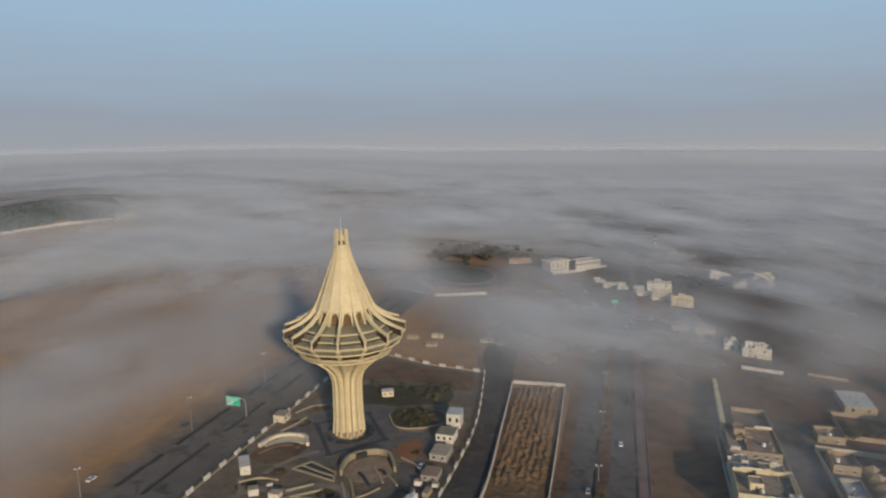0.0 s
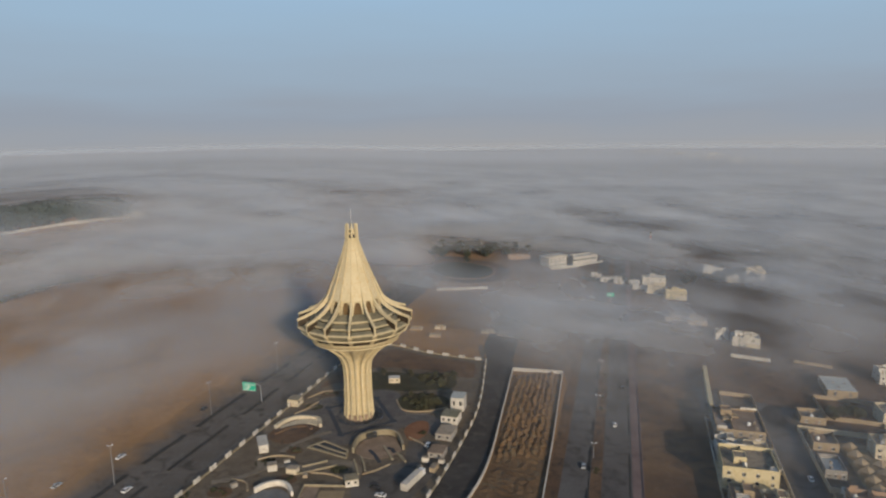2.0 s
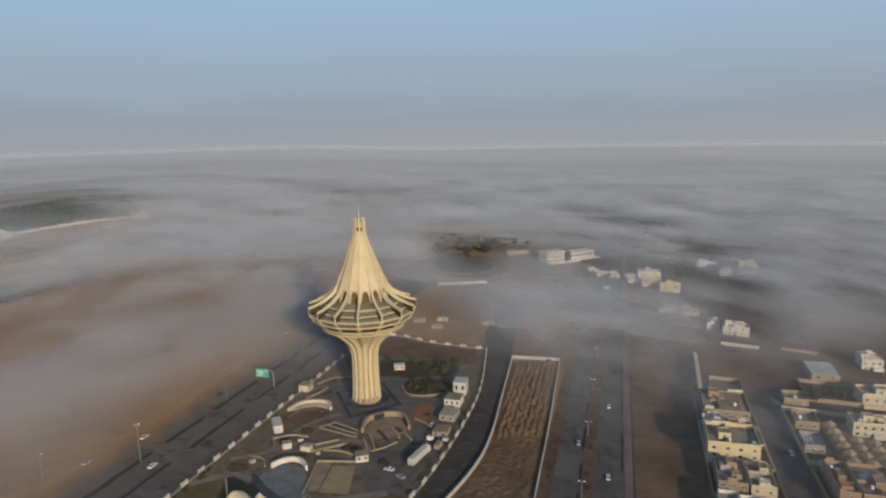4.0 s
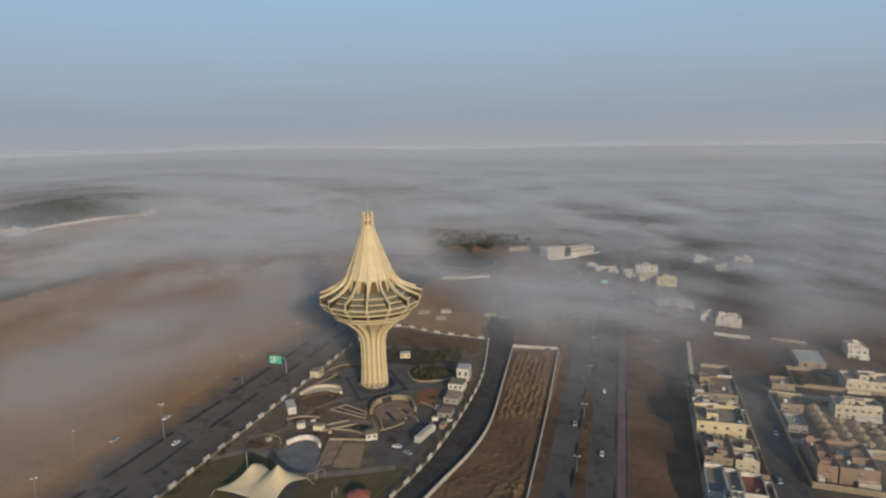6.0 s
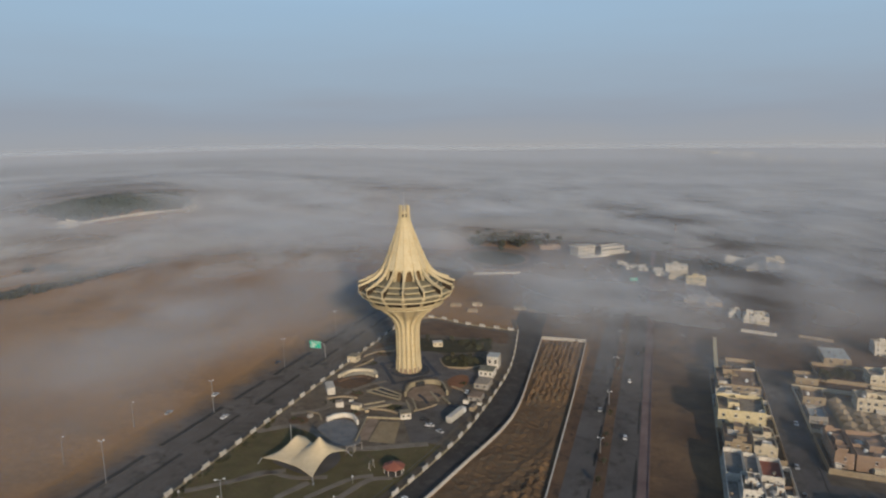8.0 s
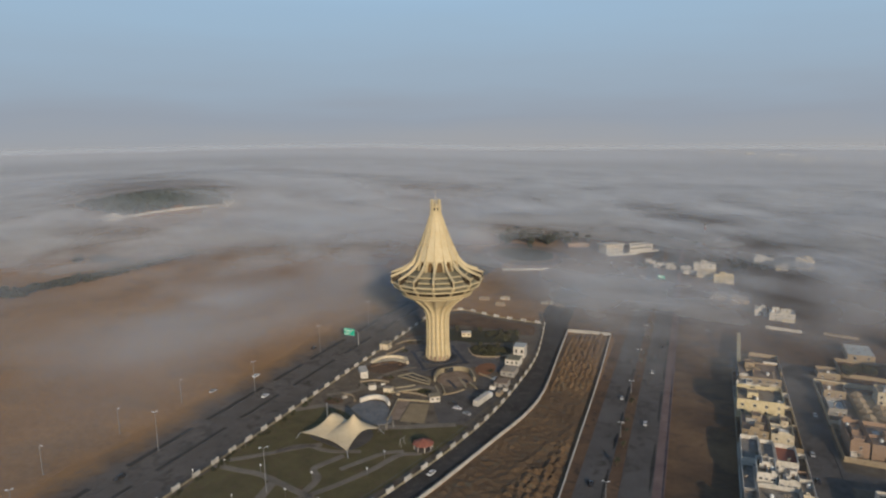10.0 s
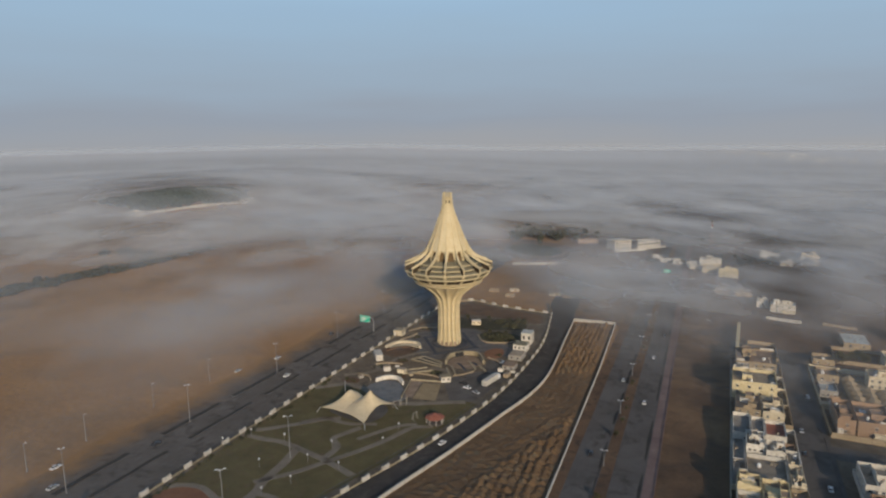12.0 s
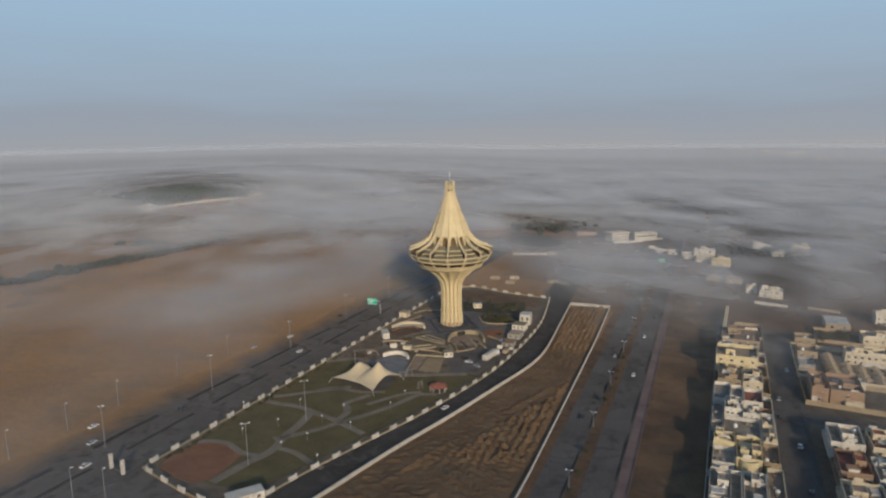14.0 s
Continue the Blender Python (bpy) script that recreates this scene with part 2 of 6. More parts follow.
def vapour(name, seed, near, far, most, least, patch, distant):
    """Thin lit mist: see-through, with a density that drifts in patches and thickens away from the clear middle of the town."""
    m, n, l = shader(name)
    out = n["Material Output"]
    n.remove(n["Principled BSDF"])
    co = n.new("ShaderNodeTexCoord")
    flat = n.new("ShaderNodeVectorMath")
    flat.operation = "MULTIPLY"
    flat.inputs[1].default_value = (1, 1, 0)
    l.new(co.outputs["Object"], flat.inputs[0])
    away = n.new("ShaderNodeVectorMath")
    away.operation = "DISTANCE"
    away.inputs[1].default_value = (60, -125, 0)
    l.new(flat.outputs[0], away.inputs[0])
    rise = n.new("ShaderNodeMapRange")
    rise.interpolation_type = "SMOOTHSTEP"
    rise.inputs["From Min"].default_value, rise.inputs["From Max"].default_value = near, far
    l.new(away.outputs["Value"], rise.inputs["Value"])
    turn = n.new("ShaderNodeMapping")
    turn.inputs["Rotation"].default_value = (0, 0, radians(18))
    turn.inputs["Location"].default_value = (seed * 731.0, seed * 297.0, 0)
    turn.inputs["Scale"].default_value = (1.0 / patch, 0.62 / patch, 1)
    l.new(flat.outputs[0], turn.inputs["Vector"])
    drift = n.new("ShaderNodeTexNoise")
    drift.inputs["Scale"].default_value = 1.0
    drift.inputs["Detail"].default_value = 5
    drift.inputs["Roughness"].default_value = 0.52
    drift.inputs["Distortion"].default_value = 0.15
    l.new(turn.outputs[0], drift.inputs["Vector"])
    gaps = n.new("ShaderNodeMapRange")
    gaps.interpolation_type = "SMOOTHSTEP"
    gaps.inputs["From Min"].default_value, gaps.inputs["From Max"].default_value = 0.34, 0.64
    l.new(drift.outputs["Fac"], gaps.inputs["Value"])
    # far away the gaps close
    close = n.new("ShaderNodeMapRange")
    close.interpolation_type = "SMOOTHSTEP"
    close.inputs["From Min"].default_value, close.inputs["From Max"].default_value = 400, 2200
    l.new(away.outputs["Value"], close.inputs["Value"])
    fill = n.new("ShaderNodeMix")
    l.new(close.outputs["Result"], fill.inputs["Factor"])
    l.new(gaps.outputs["Result"], fill.inputs["A"])
    fill.inputs["B"].default_value = 0.95
    # heavier banks, and clearer holes, at their places on the plain
    total = rise.outputs["Result"]
    for x, y, rx, ry, strength in BANKS:
        size = n.new("ShaderNodeMapping")
        size.vector_type = "TEXTURE"
        size.inputs["Location"].default_value = (x, y, 0)
        size.inputs["Scale"].default_value = (rx, ry, 1)
        l.new(flat.outputs[0], size.inputs["Vector"])
        reach = n.new("ShaderNodeVectorMath")
        reach.operation = "LENGTH"
        l.new(size.outputs[0], reach.inputs[0])
        fall = n.new("ShaderNodeMapRange")
        fall.interpolation_type = "SMOOTHSTEP"
        fall.inputs["From Min"].default_value, fall.inputs["From Max"].default_value = 0.15, 1.6
        fall.inputs["To Min"].default_value, fall.inputs["To Max"].default_value = strength, 0.0
        l.new(reach.outputs["Value"], fall.inputs["Value"])
        plus = n.new("ShaderNodeMath")
        plus.operation = "ADD"
        l.new(total, plus.inputs[0])
        l.new(fall.outputs["Result"], plus.inputs[1])
        total = plus.outputs[0]
    whole = n.new("ShaderNodeClamp")
    l.new(total, whole.inputs["Value"])
    amount = n.new("ShaderNodeMath")
    amount.operation = "MULTIPLY"
    l.new(whole.outputs["Result"], amount.inputs[0])
    l.new(fill.outputs["Result"], amount.inputs[1])
    alpha = n.new("ShaderNodeMath")
    alpha.operation = "MULTIPLY_ADD"
    alpha.inputs[1].default_value, alpha.inputs[2].default_value = most, least
    l.new(amount.outputs[0], alpha.inputs[0])
    # over the far plain the mist is one closed sea
    sea = n.new("ShaderNodeMapRange")
    sea.interpolation_type = "SMOOTHSTEP"
    sea.inputs["From Min"].default_value, sea.inputs["From Max"].default_value = 900, 2500
    sea.inputs["To Min"].default_value, sea.inputs["To Max"].default_value = 0.0, distant
    l.new(away.outputs["Value"], sea.inputs["Value"])
    level = n.new("ShaderNodeMath")
    level.operation = "MAXIMUM"
    l.new(alpha.outputs[0], level.inputs[0])
    l.new(sea.outputs["Result"], level.inputs[1])
    # and thins out again at the rim of the plain
    rim = n.new("ShaderNodeMapRange")
    rim.interpolation_type = "SMOOTHSTEP"
    rim.inputs["From Min"].default_value, rim.inputs["From Max"].default_value = 2900, 4100
    rim.inputs["To Min"].default_value, rim.inputs["To Max"].default_value = 1.0, 0.22
    l.new(away.outputs["Value"], rim.inputs["Value"])
    thin = n.new("ShaderNodeMath")
    thin.operation = "MULTIPLY"
    l.new(level.outputs[0], thin.inputs[0])
    l.new(rim.outputs["Result"], thin.inputs[1])
    clear = n.new("ShaderNodeBsdfTransparent")
    lit = n.new("ShaderNodeBsdfDiffuse")
    lit.inputs["Color"].default_value = (0.885, 0.888, 0.886, 1)
    glow = n.new("ShaderNodeBsdfTranslucent")
    glow.inputs["Color"].default_value = (0.885, 0.888, 0.886, 1)
    half = n.new("ShaderNodeMixShader")
    half.inputs[0].default_value = 0.2
    l.new(lit.outputs[0], half.inputs[1])
    l.new(glow.outputs[0], half.inputs[2])
    both = n.new("ShaderNodeMixShader")
    l.new(thin.outputs[0], both.inputs[0])
    l.new(clear.outputs[0], both.inputs[1])
    l.new(half.outputs[0], both.inputs[2])
    l.new(both.outputs[0], out.inputs["Surface"])
    return m


def haze(low=-500.0, full=-400.0, thin=900.0, gone=1400.0, most=1.0):
    """A glowing backdrop that paints far haze and low sky over the horizon: full at the ground and thinning upwards
    into the sky.
    """
    m, n, l = shader("horizon_haze")
    out = n["Material Output"]
    n.remove(n["Principled BSDF"])
    co = n.new("ShaderNodeTexCoord")
    xyz = n.new("ShaderNodeSeparateXYZ")
    l.new(co.outputs["Object"], xyz.inputs[0])
    up = n.new("ShaderNodeMapRange")
    up.interpolation_type = "SMOOTHSTEP"
    up.inputs["From Min"].default_value, up.inputs["From Max"].default_value = thin, gone
    up.inputs["To Min"].default_value, up.inputs["To Max"].default_value = most, 0.0
    l.new(xyz.outputs["Z"], up.inputs["Value"])
    wide = n.new("ShaderNodeMapping")
    wide.inputs["Scale"].default_value = (0.0009, 0.0009, 0.006)
    l.new(co.outputs["Object"], wide.inputs["Vector"])
    veil = n.new("ShaderNodeTexNoise")
    veil.inputs["Detail"].default_value = 4
    veil.inputs["Scale"].default_value = 1.0
    l.new(wide.outputs[0], veil.inputs["Vector"])
    lift = n.new("ShaderNodeMath")
    lift.operation = "MULTIPLY_ADD"
    lift.inputs[1].default_value = 240.0
    l.new(veil.outputs["Fac"], lift.inputs[0])
    l.new(xyz.outputs["Z"], lift.inputs[2])
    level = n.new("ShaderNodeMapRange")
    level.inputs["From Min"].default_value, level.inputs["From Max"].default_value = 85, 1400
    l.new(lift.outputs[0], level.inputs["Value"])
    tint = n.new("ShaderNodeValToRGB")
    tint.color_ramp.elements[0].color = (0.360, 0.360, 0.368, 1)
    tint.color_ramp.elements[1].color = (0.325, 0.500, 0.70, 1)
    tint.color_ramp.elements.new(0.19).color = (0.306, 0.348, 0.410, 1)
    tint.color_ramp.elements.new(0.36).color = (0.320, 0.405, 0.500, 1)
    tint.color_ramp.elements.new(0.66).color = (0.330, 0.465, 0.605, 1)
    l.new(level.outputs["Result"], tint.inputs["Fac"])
    # haze and sky brightness are painted here as emission, grey below and blue above
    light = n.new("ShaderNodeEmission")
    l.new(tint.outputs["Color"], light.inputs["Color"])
    clear = n.new("ShaderNodeBsdfTransparent")
    both = n.new("ShaderNodeMixShader")
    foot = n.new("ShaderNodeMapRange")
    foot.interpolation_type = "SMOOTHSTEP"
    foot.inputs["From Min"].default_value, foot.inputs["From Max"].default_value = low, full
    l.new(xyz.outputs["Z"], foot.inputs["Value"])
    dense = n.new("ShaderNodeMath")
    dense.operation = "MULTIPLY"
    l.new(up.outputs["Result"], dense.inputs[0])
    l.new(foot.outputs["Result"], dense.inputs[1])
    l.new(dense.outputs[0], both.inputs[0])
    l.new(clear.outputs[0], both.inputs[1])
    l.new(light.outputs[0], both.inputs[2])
    l.new(both.outputs[0], out.inputs["Surface"])
    return m


# ---- building helpers ----
def plain(x, y):
    """Height of the plain: it falls gently to +x, levels off far out, and has one low rise."""
    a = abs(x)
    z = a if a <= 330 else 330 + 150 * (1 - math.exp(-(a - 330) / 150))
    return -0.04 * math.copysign(z, x) + 20 * math.exp(-(((x + 430) / 170) ** 2) - ((y - 690) / 260) ** 2)


def gz(x, y):
    """Height of the ground: the plain, and the higher land of the far town."""
    return plain(x, y) + 25 * math.exp(-(((x - 1350) / 230) ** 4) - ((y - 2330) / 640) ** 4)


class Geo:
    """Collects vertices and faces of one mesh."""

    def __init__(self):
        self.v, self.f, self.s = [], [], []

    def add(self, verts, faces, slot=0):
        k = len(self.v)
        self.v += [tuple(p) for p in verts]
        self.f += [tuple(i + k for i in f) for f in faces]
        self.s += [slot] * len(faces)
        return self

    def box(self, x, y, z, sx, sy, sz, rot=0.0, slot=0, taper=1.0):
        """A box with its base centred on (x, y, z)."""
        c, s = math.cos(radians(rot)), math.sin(radians(rot))
        pts = []
        for h, k in ((0, 1.0), (sz, taper)):
            for a, b in ((-1, -1), (1, -1), (1, 1), (-1, 1)):
                u, w = a * sx / 2 * k, b * sy / 2 * k
                pts.append((x + u * c - w * s, y + u * s + w * c, z + h))
        return self.add(pts, [(3, 2, 1, 0), (4, 5, 6, 7), (0, 1, 5, 4), (1, 2, 6, 5), (2, 3, 7, 6), (3, 0, 4, 7)], slot)

    def lathe(self, profile, n=24, x=0.0, y=0.0, z=0.0, slot=0, turn=0.0):
        """Rings of (radius, height), closed at both ends."""
        k = len(self.v)
        for r, h in profile:
            for i in range(n):
                a = 2 * math.pi * i / n + turn
                self.v.append((x + r * math.cos(a), y + r * math.sin(a), z + h))
        for j in range(len(profile) - 1):
            for i in range(n):
                a, b = k + j * n + i, k + j * n + (i + 1) % n
                self.f.append((a, b, b + n, a + n))
                self.s.append(slot)
        self.f.append(tuple(k + i for i in reversed(range(n))))
        self.f.append(tuple(k + (len(profile) - 1) * n + i for i in range(n)))
        self.s += [slot, slot]
        return self

    def tube(self, pts, radii, n=8, slot=0):
        pts = [Vector(p) for p in pts]
        if not isinstance(radii, (list, tuple)):
            radii = [radii] * len(pts)
        k = len(self.v)
        for i, p in enumerate(pts):
            d = (pts[min(i + 1, len(pts) - 1)] - pts[max(i - 1, 0)]).normalized()
            side = d.cross(Vector((0.0, 0.31, 0.95))).normalized()
            up = side.cross(d)
            for j in range(n):
                a = 2 * math.pi * j / n
                self.v.append(tuple(p + radii[i] * (math.cos(a) * side + math.sin(a) * up)))
        for i in range(len(pts) - 1):
            for j in range(n):
                a, b = k + i * n + j, k + i * n + (j + 1) % n
                self.f.append((a, b, b + n, a + n))
                self.s.append(slot)
        self.f.append(tuple(k + j for j in reversed(range(n))))
        self.f.append(tuple(k + (len(pts) - 1) * n + j for j in range(n)))
        self.s += [slot, slot]
        return self

    def mesh(self, name, *mats, smooth=False):
        me = bpy.data.meshes.new(name)
        me.from_pydata(self.v, [], self.f)
        for m in mats:
            me.materials.append(m)
        if len(mats) > 1:
            me.polygons.foreach_set("material_index", self.s)
        if smooth:
            me.polygons.foreach_set("use_smooth", [True] * len(self.f))
        me.validate()
        bm = bmesh.new()
        bm.from_mesh(me)
        bmesh.ops.recalc_face_normals(bm, faces=bm.faces)
        bm.to_mesh(me)
        bm.free()
        return me


def thing(name, x, y, rot=0.0, label="", category="", group="", kind="", lift=0.0):
    """An empty at the ground that carries the parts of one thing."""
    ob = new(name)
    ob.empty_display_size = 0.5
    ob.matrix_world = pose(x, y, gz(x, y) + lift, 0, 0, rot)
    return tagged(ob, label, category, group, kind)


def part(name, geo, material, parent, label="", smooth=False):
    me = geo if isinstance(geo, bpy.types.Mesh) else geo.mesh(name, *(material if isinstance(material, tuple) else (material,)), smooth=smooth)
    ob = new(name, me)
    ob.parent = parent
    return tagged(ob, label)


def solid(name, geo, material, label="", category="", group="", kind="", smooth=False):
    me = geo.mesh(name, *(material if isinstance(material, tuple) else (material,)), smooth=smooth)
    return tagged(new(name, me), label, category, group, kind)


def smooth_line(pts, step=3.0):
    """A curve through the given plan points, as points about `step` metres apart."""
    p = [Vector((*q, 0)) for q in pts]
    p = [2 * p[0] - p[1], *p, 2 * p[-1] - p[-2]]
    out = []
    for i in range(1, len(p) - 2):
        n = max(1, int((p[i + 1] - p[i]).length / step))
        for j in range(n):
            t = j / n
            a, b, c, d = p[i - 1 : i + 3]
            q = 0.5 * (2 * b + (c - a) * t + (2 * a - 5 * b + 4 * c - d) * t * t + (3 * b - a - 3 * c + d) * t ** 3)
            out.append((q.x, q.y))
    return out + [(p[-2].x, p[-2].y)]


def sides(line, left, right):
    """The two edges of a strip along a line: offsets to its left and right."""
    a, b = [], []
    for i, (x, y) in enumerate(line):
        (x0, y0), (x1, y1) = line[max(i - 1, 0)], line[min(i + 1, len(line) - 1)]
        d = math.hypot(x1 - x0, y1 - y0) or 1
        nx, ny = -(y1 - y0) / d, (x1 - x0) / d
        a.append((x + nx * left, y + ny * left))
        b.append((x - nx * right, y - ny * right))
    return a, b


def strip(geo, line, left, right, low, high, slot=0):
    """A solid band along a line, from `low` to `high` metres over the ground."""
    a, b = sides(line, left, right)
    k, n = len(geo.v), len(line)
    for (p, q) in zip(a, b):
        for x, y in (p, q):
            geo.v += [(x, y, gz(x, y) + low), (x, y, gz(x, y) + high)]
    for i in range(n - 1):
        o, w = k + 4 * i, k + 4 * i + 4
        for f in ((o + 1, o + 3, w + 3, w + 1), (o, o + 1, w + 1, w), (o + 3, o + 2, w + 2, w + 3), (o + 2, o, w, w + 2)):
            geo.f.append(f)
            geo.s.append(slot)
    o = k + 4 * (n - 1)
    geo.f += [(k, k + 2, k + 3, k + 1), (o + 1, o + 3, o + 2, o)]
    geo.s += [slot, slot]
    return geo


def slab(geo, poly, low, high, slot=0):
    """A flat slab with the given outline, from `low` to `high` over the ground."""
    n, k = len(poly), len(geo.v)
    for h in (low, high):
        geo.v += [(x, y, gz(x, y) + h) for x, y in poly]
    geo.f += [tuple(k + n + i for i in range(n)), tuple(k + i for i in reversed(range(n)))]
    geo.f += [(k + i, k + (i + 1) % n, k + n + (i + 1) % n, k + n + i) for i in range(n)]
    geo.s += [slot] * (n + 2)
    return geo


def ring(x, y, r, n=24, squash=1.0, turn=0.0):
    return [(x + r * math.cos(2 * math.pi * i / n + turn), y + r * squash * math.sin(2 * math.pi * i / n + turn)) for i in range(n)]


def closed(pts, step=2.0):
    """A rounded closed outline through plan points."""
    line = smooth_line([pts[-1], *pts, pts[0], pts[1]], step)
    m = max(1, int(math.dist(pts[-1], pts[0]) / step))
    k = max(1, int(math.dist(pts[0], pts[1]) / step))
    return line[m : len(line) - 1 - k]


# ---- ground and roads ----
def axis_steps(far):
    near = list(range(-700, 1301, 50))
    return sorted(set([-far, -far * 0.75, -far * 0.5, -1600, -1100, -850, *near, 1500, 1900, far * 0.6, far * 0.8, far]))


def ground():
    g = Geo()
    xs = [x - 300 for x in axis_steps(4500)]
    ys = axis_steps(4500)
    g.v = [(x, y, gz(x, y)) for y in ys for x in xs]
    n = len(xs)
    g.f = [(j * n + i, j * n + i + 1, (j + 1) * n + i + 1, (j + 1) * n + i) for j in range(len(ys) - 1) for i in range(n - 1)]
    solid("ground", g, DESERT, "wide plain of brown desert soil with paler patches", "ground", kind="structure")


ground()

# avenue frame: u metres across from the field, s metres along (towards +y)
def av(u, y):
    return (u + 0.385 * (y + 121), y)


def avenue_band(name, u0, u1, low, high, material, label, y0=-700, y1=520, category="road"):
    g = Geo()
    line = [av((u0 + u1) / 2, y) for y in range(y0, y1 + 1, 25)]
    w = (u1 - u0) / 2 / math.hypot(1, 0.385)
    strip(g, line, w, w, low, high)
    return solid(name, g, material, label, category, kind="structure")


# highway frame: along the compound's long wall
def hw(left, s):
    """left: metres to the left of the compound's wall; s: metres along from its front corner."""
    return (HW0[0] + HWD[0] * s - HWD[1] * left, HW0[1] + HWD[1] * s + HWD[0] * left)


def highway():
    g = Geo()
    strip(g, [hw(25, s) for s in range(-600, 700, 20)], 31.0, 21.5, -0.4, 0.06)
    solid("highway", g, HIGHWAY, "wide grey asphalt highway with several lanes", "road", kind="structure")
    g = Geo()
    strip(g, [hw(2.0, s) for s in range(-30, 330, 15)], 1.3, 1.0, -0.2, 0.2)
    solid("pavement", g, PAVING, "narrow paved footway along the compound wall", "pavement", kind="structure")
    # drifted sand along the outer edge
    rnd = random.Random(14)
    g = Geo()
    for s in range(-150, 640, 9):
        c = hw(55.0 + rnd.uniform(-2.0, 2.5), s + rnd.uniform(-4, 4))
        wide, long = rnd.uniform(1.5, 4.5), rnd.uniform(8, 20)
        outline = [(c[0] + HWD[0] * u * long - HWD[1] * v * wide, c[1] + HWD[1] * u * long + HWD[0] * v * wide) for u, v in ring(0, 0, 1.0, 14)]
        slab(g, outline, -0.1, 0.1 + 0.004 * (s % 5))
    solid("sand_drift", g, DESERT, "drifts of brown sand on the highway's edge", "sand", kind="stuff")
    rnd = random.Random(4)
    for left, wide in ((17.5, 1.2), (31.0, 1.5)):
        s = -150.0
        while s < 480:
            span = rnd.uniform(26, 46)
            g = Geo()
            line = [hw(left + rnd.uniform(-0.3, 0.3), s + k * span / 6) for k in range(7)]
            strip(g, line, wide, wide, -0.2, 0.22, 0)
            # soil top in near-black: the island's shadow streak is painted into its colour
            strip(g, line, wide - 0.3, wide - 0.3, 0.2, 0.34, 1)
            solid("median", g, (PAVING, WETSHADE), "dark kerbed traffic island of soil and low scrub", "median", "highway medians", "structure")
            s += span + rnd.uniform(9, 22)
    g = Geo()
    for left in (7.5, 11.0, 24.0, 27.4, 35.0, 42.5):
        s = -150.0
        while s < 420:
            strip(g, [hw(left, s), hw(left, s + 4)], 0.11, 0.11, 0.05, 0.075)
            s += 11
    for left in (4.0, 14.8, 20.5, 45.8):
        strip(g, [hw(left, s) for s in range(-150, 420, 30)], 0.1, 0.1, 0.05, 0.075)
    solid("lane_marking", g, LINEPAINT, "worn white lane lines on the highway", "road marking", kind="stuff")


highway()

SIDE_L = [(84, 110), (80.1, 78.4), (64.7, 11.7), (48.1, -35.2), (26.4, -84.1), (6.1, -119.5), (-16.0, -152.7), (-39.0, -183.1), (-58.0, -208.3), (-72.0, -230.0), (-88, -256), (-110, -290), (-190, -420), (-270, -560)]
SIDE_R = [(99, 84), (93.5, 60.1), (76.7, 5.8), (58.7, -51.2), (44.5, -82.6), (24.3, -114.3), (0.1, -151.6), (-24.1, -186.4), (-46.6, -221.5), (-62, -246), (-84, -280), (-165, -412), (-248, -550)]


def side_road():
    a = smooth_line(SIDE_L, 6)
    b = smooth_line(SIDE_R, 6)
    g = Geo()
    slab(g, smooth_line([(122, 215), (98, 150), *SIDE_L], 6) + smooth_line([(140, 205), (116, 135), *SIDE_R], 6)[::-1], -0.3, 0.08)
    solid("side_road", g, NEW_ASPHALT, "dark asphalt lane between compound and ploughed field", "road", kind="structure")
    g = Geo()
    strip(g, a, -0.6, 4.2, -0.2, 0.2)
    solid("footpath", g, GRAVEL, "pale earth verge beside the compound wall", "verge", kind="structure")
    g = Geo()
    strip(g, sides(a, 0, 6.2)[1][2:], 0.12, 0.12, 0.05, 0.11)
    solid("edge_line", g, LINEPAINT, "worn white edge line on the lane", "road marking", kind="structure")


side_road()
g = Geo()
slab(g, [hw(4, -120), hw(4, 2), hw(-2, -1), (-106, -221), (-94, -229.5), (-74, -242), (-90, -258), (-114, -292), (-150, -345)], -0.3, 0.045)
solid("forecourt", g, HIGHWAY, "dusty asphalt forecourt between highway and lane", "road", kind="structure")
g = Geo()
slab(g, [av(60, -700), av(140, -700), (204.4, 40.2), (250, 160), av(135, 300), av(40, 300), (132, 212), (102, 112), (85, 62), (124, 55), av(60, 40)], -0.3, 0.03)
solid("vacant_ground", g, VACANT, "bare dark brown vacant ground beside the avenue", "ground", kind="structure")
avenue_band("avenue_west", 66.6, 79.2, -0.3, 0.08, ASPHALT, "grey asphalt carriageway of the avenue")
avenue_band("avenue_east", 85.0, 98.3, -0.3, 0.08, ASPHALT, "grey asphalt carriageway of the avenue")
avenue_band("avenue_median", 79.2, 85.0, -0.3, 0.24, EARTH, "kerbed planted median of brown soil", category="median")
avenue_band("median_kerb_west", 79.1, 79.45, -0.3, 0.27, PAVING, "concrete kerb of the avenue's median", category="kerb")
avenue_band("median_kerb_east", 84.75, 85.1, -0.3, 0.27, PAVING, "concrete kerb of the avenue's median", category="kerb")
avenue_band("pavement_east", 98.3, 103.0, -0.3, 0.22, PINKWALK, "pink paved footway along the avenue", category="pavement")
avenue_band("pavement_west", 61.0, 66.6, -0.3, 0.18, EARTH, "dusty brown verge beside the field wall", category="pavement")
g = Geo()
for u in (70.8, 75.0, 89.4, 93.8):
    y = -320
    while y < 200:
        strip(g, [av(u, y), av(u, y + 3.5)], 0.09, 0.09, 0.07, 0.1)
        y += 10
solid("lane_marking", g, LINEPAINT, "worn white lane lines on the avenue", "road marking", kind="stuff")

